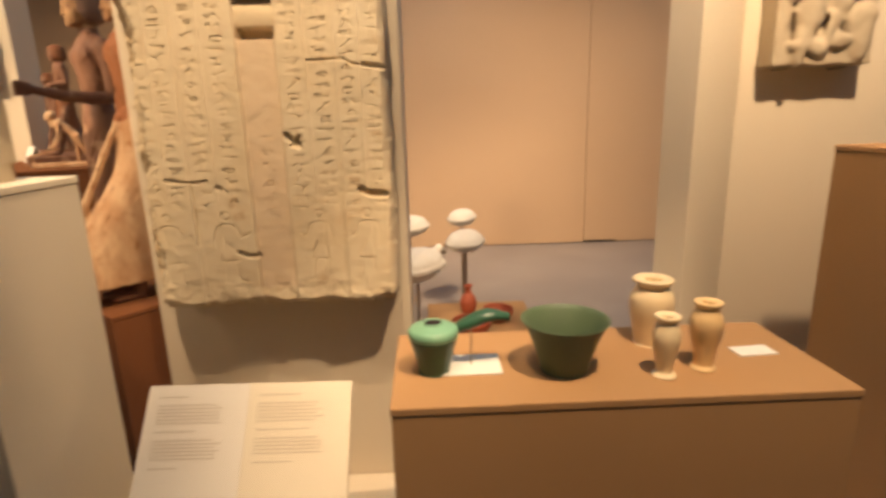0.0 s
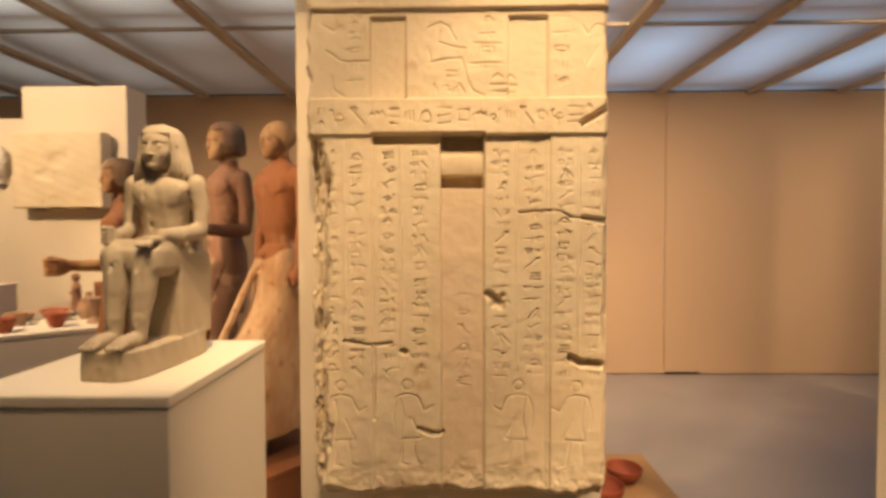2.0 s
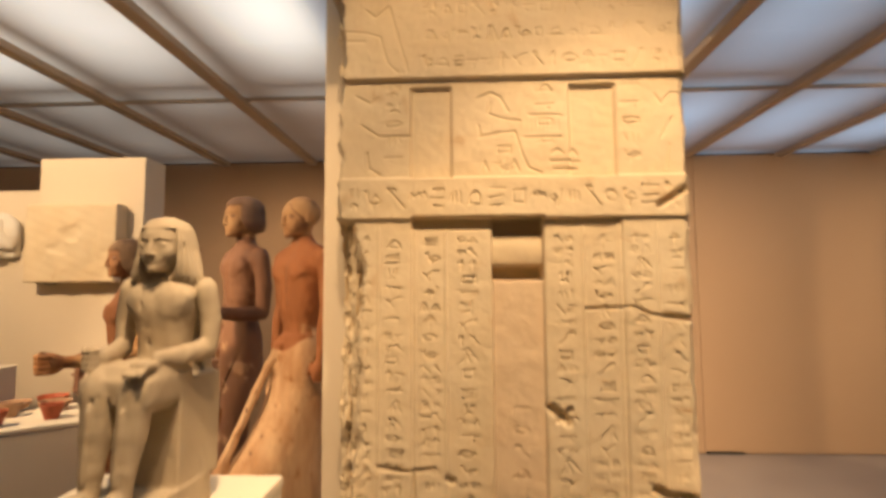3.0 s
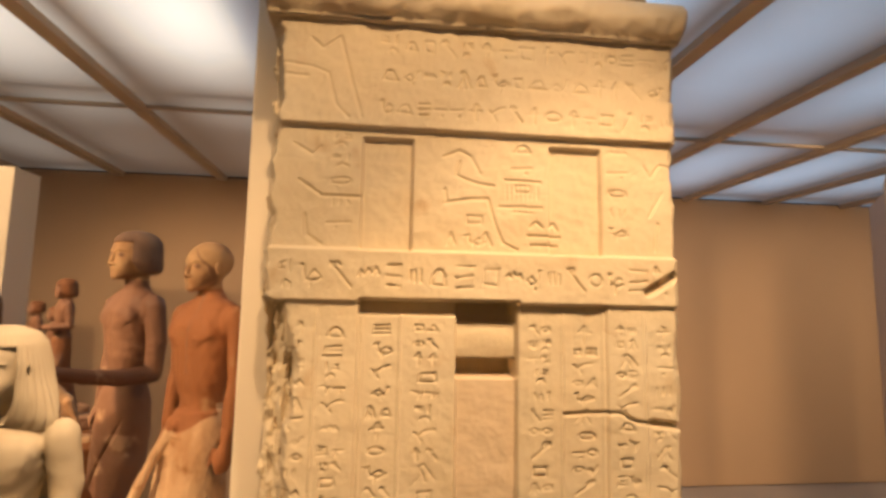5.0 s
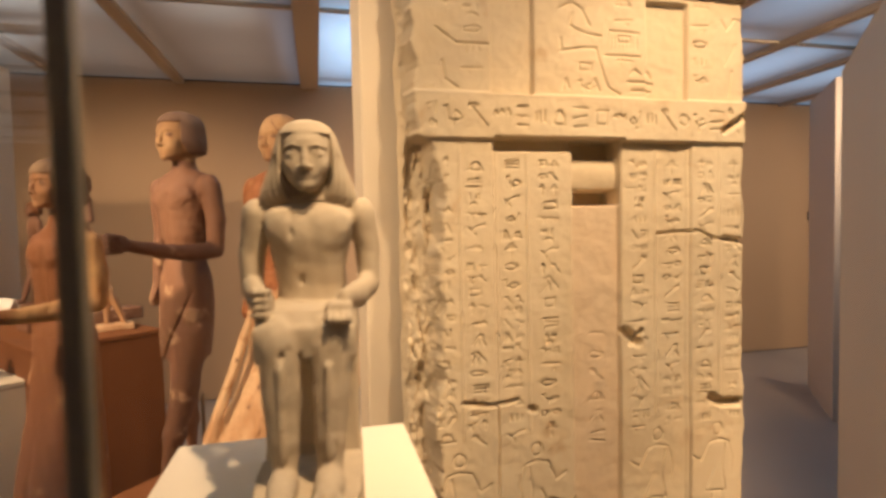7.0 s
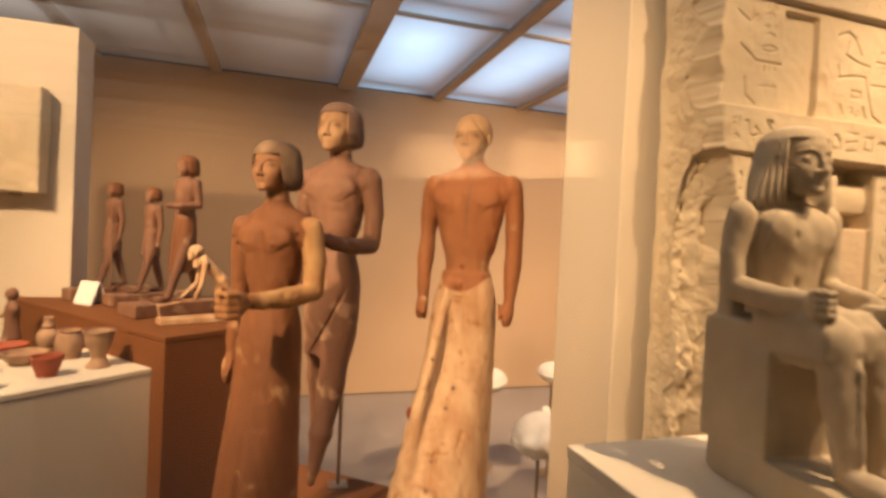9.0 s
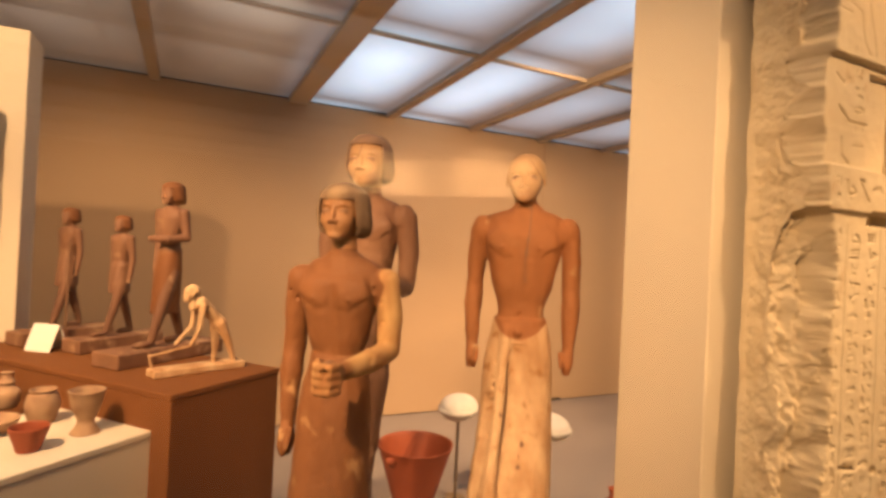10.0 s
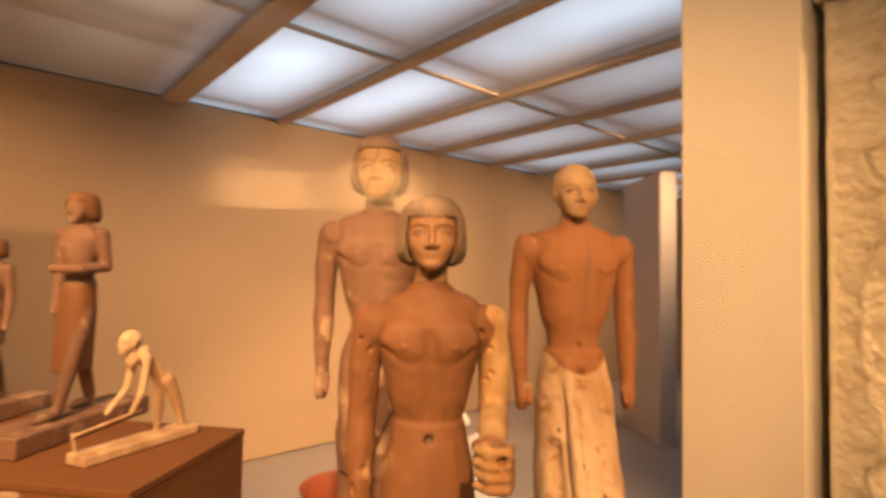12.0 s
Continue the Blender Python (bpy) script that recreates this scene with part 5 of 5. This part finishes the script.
vessel("honey_jar", 1.402, 1.478, [(0.0, 0.0), (0.027, 0.0), (0.0275, 0.005), (0.0225, 0.012), (0.027, 0.045), (0.0365, 0.085), (0.0365, 0.105), (0.028, 0.122), (0.025, 0.127), (0.031, 0.136), (0.032, 0.1405), (0.028, 0.1415), (0.016, 0.137), (0.015, 0.11), (0.0, 0.108)], ALABAST2, "honey-coloured alabaster jar on a small foot", wide=0.9, tall=1.07)
card = thing("label_card", pose(1.555, 1.548, TOP, 0, 0, 4), "small white card lying on the brown block", "label")
part("sheet", box((-0.045, -0.024, 0), (0.045, 0.024, 0.003), 0.0008), CARD, card)


# ---- white stone food cases and red pottery behind the pillar ----
def food_case(x, y, z, size, label, shape="oval", stand=True):
    t = thing("food_case", pose(x, y, 0, 0, 0, 25 + 40 * x), label, "food case", "stone food cases")
    a, b, c = size
    q = Solid((-a * 1.5, -b * 1.3, z - c * 1.5), (a * 1.9, b * 1.3, z + c * 2.6), 0.006)
    q.ball((0, 0, z - 0.004), (a, b, c), 0, 0)
    q.stack([(z - c * 0.25, 0, 0, a * 1.03, b * 1.03), (z + c * 0.02, 0, 0, a * 1.03, b * 1.03)], 0, 0.01)
    if shape == "goose":
        q.limb([(a * 0.6, 0, z + c * 0.2), (a * 1.1, 0, z + c * 0.5), (a * 1.35, 0, z + c * 0.15)], (0.03, 0.024, 0.02), 0, 0.03)
        q.ball((-a * 0.9, 0, z + c * 0.2), (a * 0.35, b * 0.5, c * 0.35), 0, 0.03)
    if shape == "double":
        q.ball((0, 0, z + c * 1.55), (a * 0.72, b * 0.8, c * 0.7), 0, 0.012)
    q.rough(0.003, 45, x * 9)
    part("case", carve("case", [q], [WHITEST]), None, t)
    part("post", rod((0, 0, 0.004), (0, 0, z - c * 0.7), 0.011), STEEL, t)
    part("foot_plate", box((-0.06, -0.06, 0), (0.06, 0.06, 0.004), 0.001), STEEL, t)
    return t


food_case(0.67, 4.60, 0.625, (0.185, 0.13, 0.084), "oval white stone food case on a thin post")
food_case(1.08, 4.425, 0.715, (0.15, 0.10, 0.062), "flat oval white stone food case on a tall thin post")
food_case(1.081, 4.132, 0.596, (0.165, 0.13, 0.080), "round white stone food case on a thin post")
food_case(0.735, 3.93, 0.485, (0.24, 0.15, 0.115), "large white goose-shaped stone case on a short post", "goose")

big = vessel("red_basin", 0.34, 4.56, [(0.0, 0.0), (0.075, 0.0), (0.085, 0.01), (0.115, 0.16), (0.155, 0.36), (0.165, 0.40), (0.160, 0.405), (0.145, 0.36), (0.105, 0.16), (0.07, 0.03), (0.0, 0.025)], TERRA, "deep red pottery basin with a small spout", 0.03, "red pottery", wide=1.5, tall=0.96)
part("spout", rod((-0.215, 0, 0.33), (-0.285, 0, 0.362), 0.032, 0.016), TERRA, big, smooth=True)
base = thing("basin_base", pose(0.34, 4.56, 0, 0, 0, 20), "low white square base under the red basin", "base")
part("slab", box((-0.15, -0.15, 0), (0.15, 0.15, 0.03), 0.004), CARD, base)
vessel("red_bottle", 1.05, 3.52, [(0.0, 0.0), (0.03, 0.0), (0.045, 0.03), (0.05, 0.07), (0.035, 0.11), (0.02, 0.13), (0.019, 0.155), (0.026, 0.17), (0.027, 0.176), (0.02, 0.174), (0.012, 0.15), (0.0, 0.148)], TERRA, "small red pottery bottle with a narrow neck", 0.28, "red pottery")
vessel("red_bowl", 1.04, 3.16, [(0.0, 0.0), (0.04, 0.0), (0.07, 0.02), (0.10, 0.055), (0.108, 0.085), (0.103, 0.088), (0.092, 0.058), (0.06, 0.028), (0.0, 0.02)], TERRA, "shallow red pottery bowl on a low plinth", 0.28, "red pottery")
vessel("red_bowl", 1.21, 3.36, [(0.0, 0.0), (0.035, 0.0), (0.06, 0.02), (0.085, 0.05), (0.09, 0.075), (0.086, 0.078), (0.075, 0.05), (0.05, 0.024), (0.0, 0.018)], TERRA, "small red pottery bowl beside the bottle", 0.28, "red pottery")


# ---- clay vessels on the grey pedestal ----
SHELF = 1.146
goblet = [(0.0, 0.0), (0.034, 0.0), (0.030, 0.010), (0.020, 0.030), (0.026, 0.050), (0.036, 0.075), (0.040, 0.10), (0.044, 0.112), (0.040, 0.114), (0.032, 0.095), (0.02, 0.06), (0.0, 0.055)]
cup = [(0.0, 0.0), (0.022, 0.0), (0.030, 0.02), (0.040, 0.05), (0.042, 0.058), (0.038, 0.058), (0.026, 0.02), (0.0, 0.012)]
flask = [(0.0, 0.0), (0.026, 0.0), (0.036, 0.03), (0.034, 0.05), (0.018, 0.066), (0.022, 0.076), (0.016, 0.086), (0.014, 0.10), (0.018, 0.106), (0.012, 0.106), (0.0, 0.10)]
pot = [(0.0, 0.0), (0.026, 0.0), (0.036, 0.02), (0.042, 0.05), (0.036, 0.078), (0.030, 0.085), (0.034, 0.092), (0.030, 0.093), (0.024, 0.08), (0.0, 0.07)]
bowl = [(0.0, 0.0), (0.025, 0.0), (0.050, 0.016), (0.062, 0.036), (0.058, 0.037), (0.045, 0.02), (0.0, 0.012)]
for x, y, prof, material, label in (
    (-1.285, 3.06, goblet, CLAY, "pale clay goblet with a dark painted band"),
    (-1.405, 3.185, pot, CLAY, "round clay pot with a short neck"),
    (-1.385, 2.955, cup, TERRA, "small red clay cup with a pale rim"),
    (-1.53, 3.37, flask, CLAY, "banded clay flask with a narrow neck"),
    (-1.50, 3.115, bowl, CLAY, "shallow clay bowl with worn paint"),
    (-1.60, 3.23, bowl, TERRA, "shallow red clay bowl"),
    (-1.58, 2.98, cup, CLAY, "small worn clay cup"),
    (-1.50, 2.82, cup, TERRA, "red clay cup with a chipped rim"),
    (-1.66, 3.09, bowl, CLAY, "flat clay dish with dark stains"),
):
    vessel("clay_vessel", x, y, prof, material, label, SHELF, "clay vessels", 0, 32, 0.02)


def small_figure():
    S = Solid((-0.05, -0.06, 0), (0.05, 0.06, 0.20), 0.003)
    S.stack([(0, 0, 0, 0.03, 0.03), (0.02, 0, 0, 0.026, 0.026), (0.08, 0, 0, 0.024, 0.022), (0.12, 0, 0, 0.032, 0.02), (0.145, 0, 0, 0.012, 0.012)], 0, 0)
    S.limb([(-0.03, 0, 0.125), (-0.032, -0.01, 0.09), (-0.01, -0.03, 0.085)], (0.009, 0.008, 0.006), 0, 0.004)
    S.ball((0, -0.002, 0.168), (0.02, 0.021, 0.024), 0, 0.006)
    return carve("clay_figure", [S], [DARKWOOD])


put("clay_figure", small_figure(), pose(-1.70, 3.52, SHELF, 0, 0, -50), "small dark clay figure standing behind the bowls", "statuette")
tent = thing("label_card", pose(-1.505, 3.70, 1.255, 0, 0, -38), "white folded label card standing on the brown pedestal", "label")
bm = box((-0.055, -0.002, 0), (0.055, 0.0, 0.10), 0.0004)
bm.transform(pose(0, -0.03, 0, -20, 0, 0))
part("front_leaf", bm, CARD, tent)
bm = box((-0.055, 0.0, 0), (0.055, 0.002, 0.10), 0.0004)
bm.transform(pose(0, 0.04, 0, 20, 0, 0))
part("back_leaf", bm, CARD, tent)


# ---- reliefs and heads on the partitions ----
def relief_block(name, lo, hi, material, label, lumps=0.012, seed=1.0, category="relief"):
    """A worn stone block with an uneven face, hung on a wall."""
    t = thing(name, pose(*lo), label, category)
    w, d, h = (hi[i] - lo[i] for i in range(3))
    q = Solid((-0.02, -0.03, -0.02), (w + 0.02, d + 0.01, h + 0.02), 0.0065)
    q.block((0, 0.01, 0), (w, d, h), 0, 0, 0.006)
    rng = random.Random(int(seed * 10))
    for k in range(int(14 * lumps / 0.012)):
        q.ball((rng.uniform(0.05, w - 0.05), 0.012, rng.uniform(0.05, h - 0.05)), (rng.uniform(0.02, 0.07), lumps, rng.uniform(0.03, 0.10)), 0, 0.01, cut=rng.random() < 0.4)
    q.rough(0.004, 40, seed)
    part("block", carve("block", [q], [material]), None, t)
    for x in (0.2, 0.8):
        part("bracket", box((w * x - 0.012, d * 0.4, -0.012), (w * x + 0.012, d + 0.004, -0.002), 0.001), STEEL, t)
    return t


relief_block("relief_block", (-2.275, 3.79, 1.705), (-1.735, 3.905, 2.155), STONE, "pale limestone relief block hung on a cream partition", 0.006, 1.2)
relief_block("relief_fragment", (2.14, 2.50, 1.60), (2.52, 2.615, 2.15), GREYST, "worn stone relief fragment with deep figures on a partition", 0.03, 2.4)


def carved_head():
    S = Solid((-0.16, -0.02, -0.02), (0.16, 0.16, 0.3), 0.005)
    S.ball((0, 0.10, 0.15), (0.13, 0.06, 0.13), 0, 0)
    S.block((-0.10, 0.10, 0.0), (0.10, 0.15, 0.12), 0, 0.03)
    S.rough(0.005, 40, 1.0)
    return carve("mounted_sculpture", [S, head((0, 0.075, 0.17), 0.17, "nemes", 0.004)], [WHITEST, WHITEST, WHITEST, GREYST])


put("mounted_sculpture", carved_head(), pose(-2.58, 3.865, 1.86), "white limestone head mounted on a partition", "sculpture")


def seated_group():
    S = Solid((-0.24, -0.22, 0), (0.24, 0.16, 0.42), 0.006)
    S.block((-0.21, -0.19, 0), (0.21, 0.14, 0.05), 0, 0, 0.006)
    S.block((-0.20, 0.02, 0.04), (0.20, 0.13, 0.34), 0, 0.01, 0.01)
    heads = []
    for x in (-0.10, 0.10):
        S.stack([(0.15, x, 0.0, 0.07, 0.09), (0.22, x, 0.02, 0.055, 0.05), (0.29, x, 0.02, 0.07, 0.05), (0.34, x, 0.03, 0.03, 0.03)], 0, 0.01)
        for e in (-1, 1):
            S.limb([(x + e * 0.035, -0.02, 0.18), (x + e * 0.035, -0.12, 0.18), (x + e * 0.035, -0.13, 0.06)], (0.034, 0.030, 0.022), 0, 0.008)
            S.limb([(x + e * 0.07, 0.02, 0.31), (x + e * 0.08, 0.0, 0.23), (x + e * 0.05, -0.09, 0.21)], (0.022, 0.019, 0.014), 0, 0.005)
        heads.append(head((x, 0.01, 0.40), 0.10, "round", 0.0035))
    S.limb([(0.0, -0.11, 0.05), (0.0, -0.10, 0.17)], (0.032, 0.026), 0, 0.01)
    S.ball((0.0, -0.10, 0.21), (0.028, 0.03, 0.034), 0, 0.006)
    return carve("seated_group", [S, *heads], [STONE, STONE, WIG, EYE])


put("seated_group", seated_group(), pose(-2.19, 3.2, 1.295, 0, 0, 12), "pale limestone seated group with dark painted wigs", "statue")


def bust():
    S = Solid((-0.16, -0.13, 0), (0.16, 0.13, 0.26), 0.005)
    S.block((-0.10, -0.08, 0), (0.10, 0.09, 0.05), 0, 0, 0.006)
    S.stack([(0.04, 0, 0, 0.09, 0.07), (0.12, 0, 0, 0.12, 0.075), (0.18, 0, 0.01, 0.11, 0.06), (0.21, 0, 0.01, 0.05, 0.045)], 0, 0.01)
    return carve("stone_bust", [S, head((0, 0.0, 0.31), 0.17, "round", 0.004)], [GREYST, GREYST, GREYST, GREYST])


put("stone_bust", bust(), pose(2.42, 1.97, 1.32, 0, 0, -20), "pinkish stone bust on a brown pedestal", "sculpture")


# ---- two small dark signs on the far wall ----
for x in (5.839, 6.088):
    sign = thing("wall_sign", pose(x, 6.42, 1.662), "small dark sign with a pale mark on the tan wall", "sign", "wall signs")
    part("plate", box((-0.035, -0.008, -0.055), (0.035, 0.0, 0.055), 0.002), BLACK, sign)
    part("mark", box((-0.015, -0.0105, -0.02), (0.015, -0.0085, 0.02), 0.0), CARD, sign)
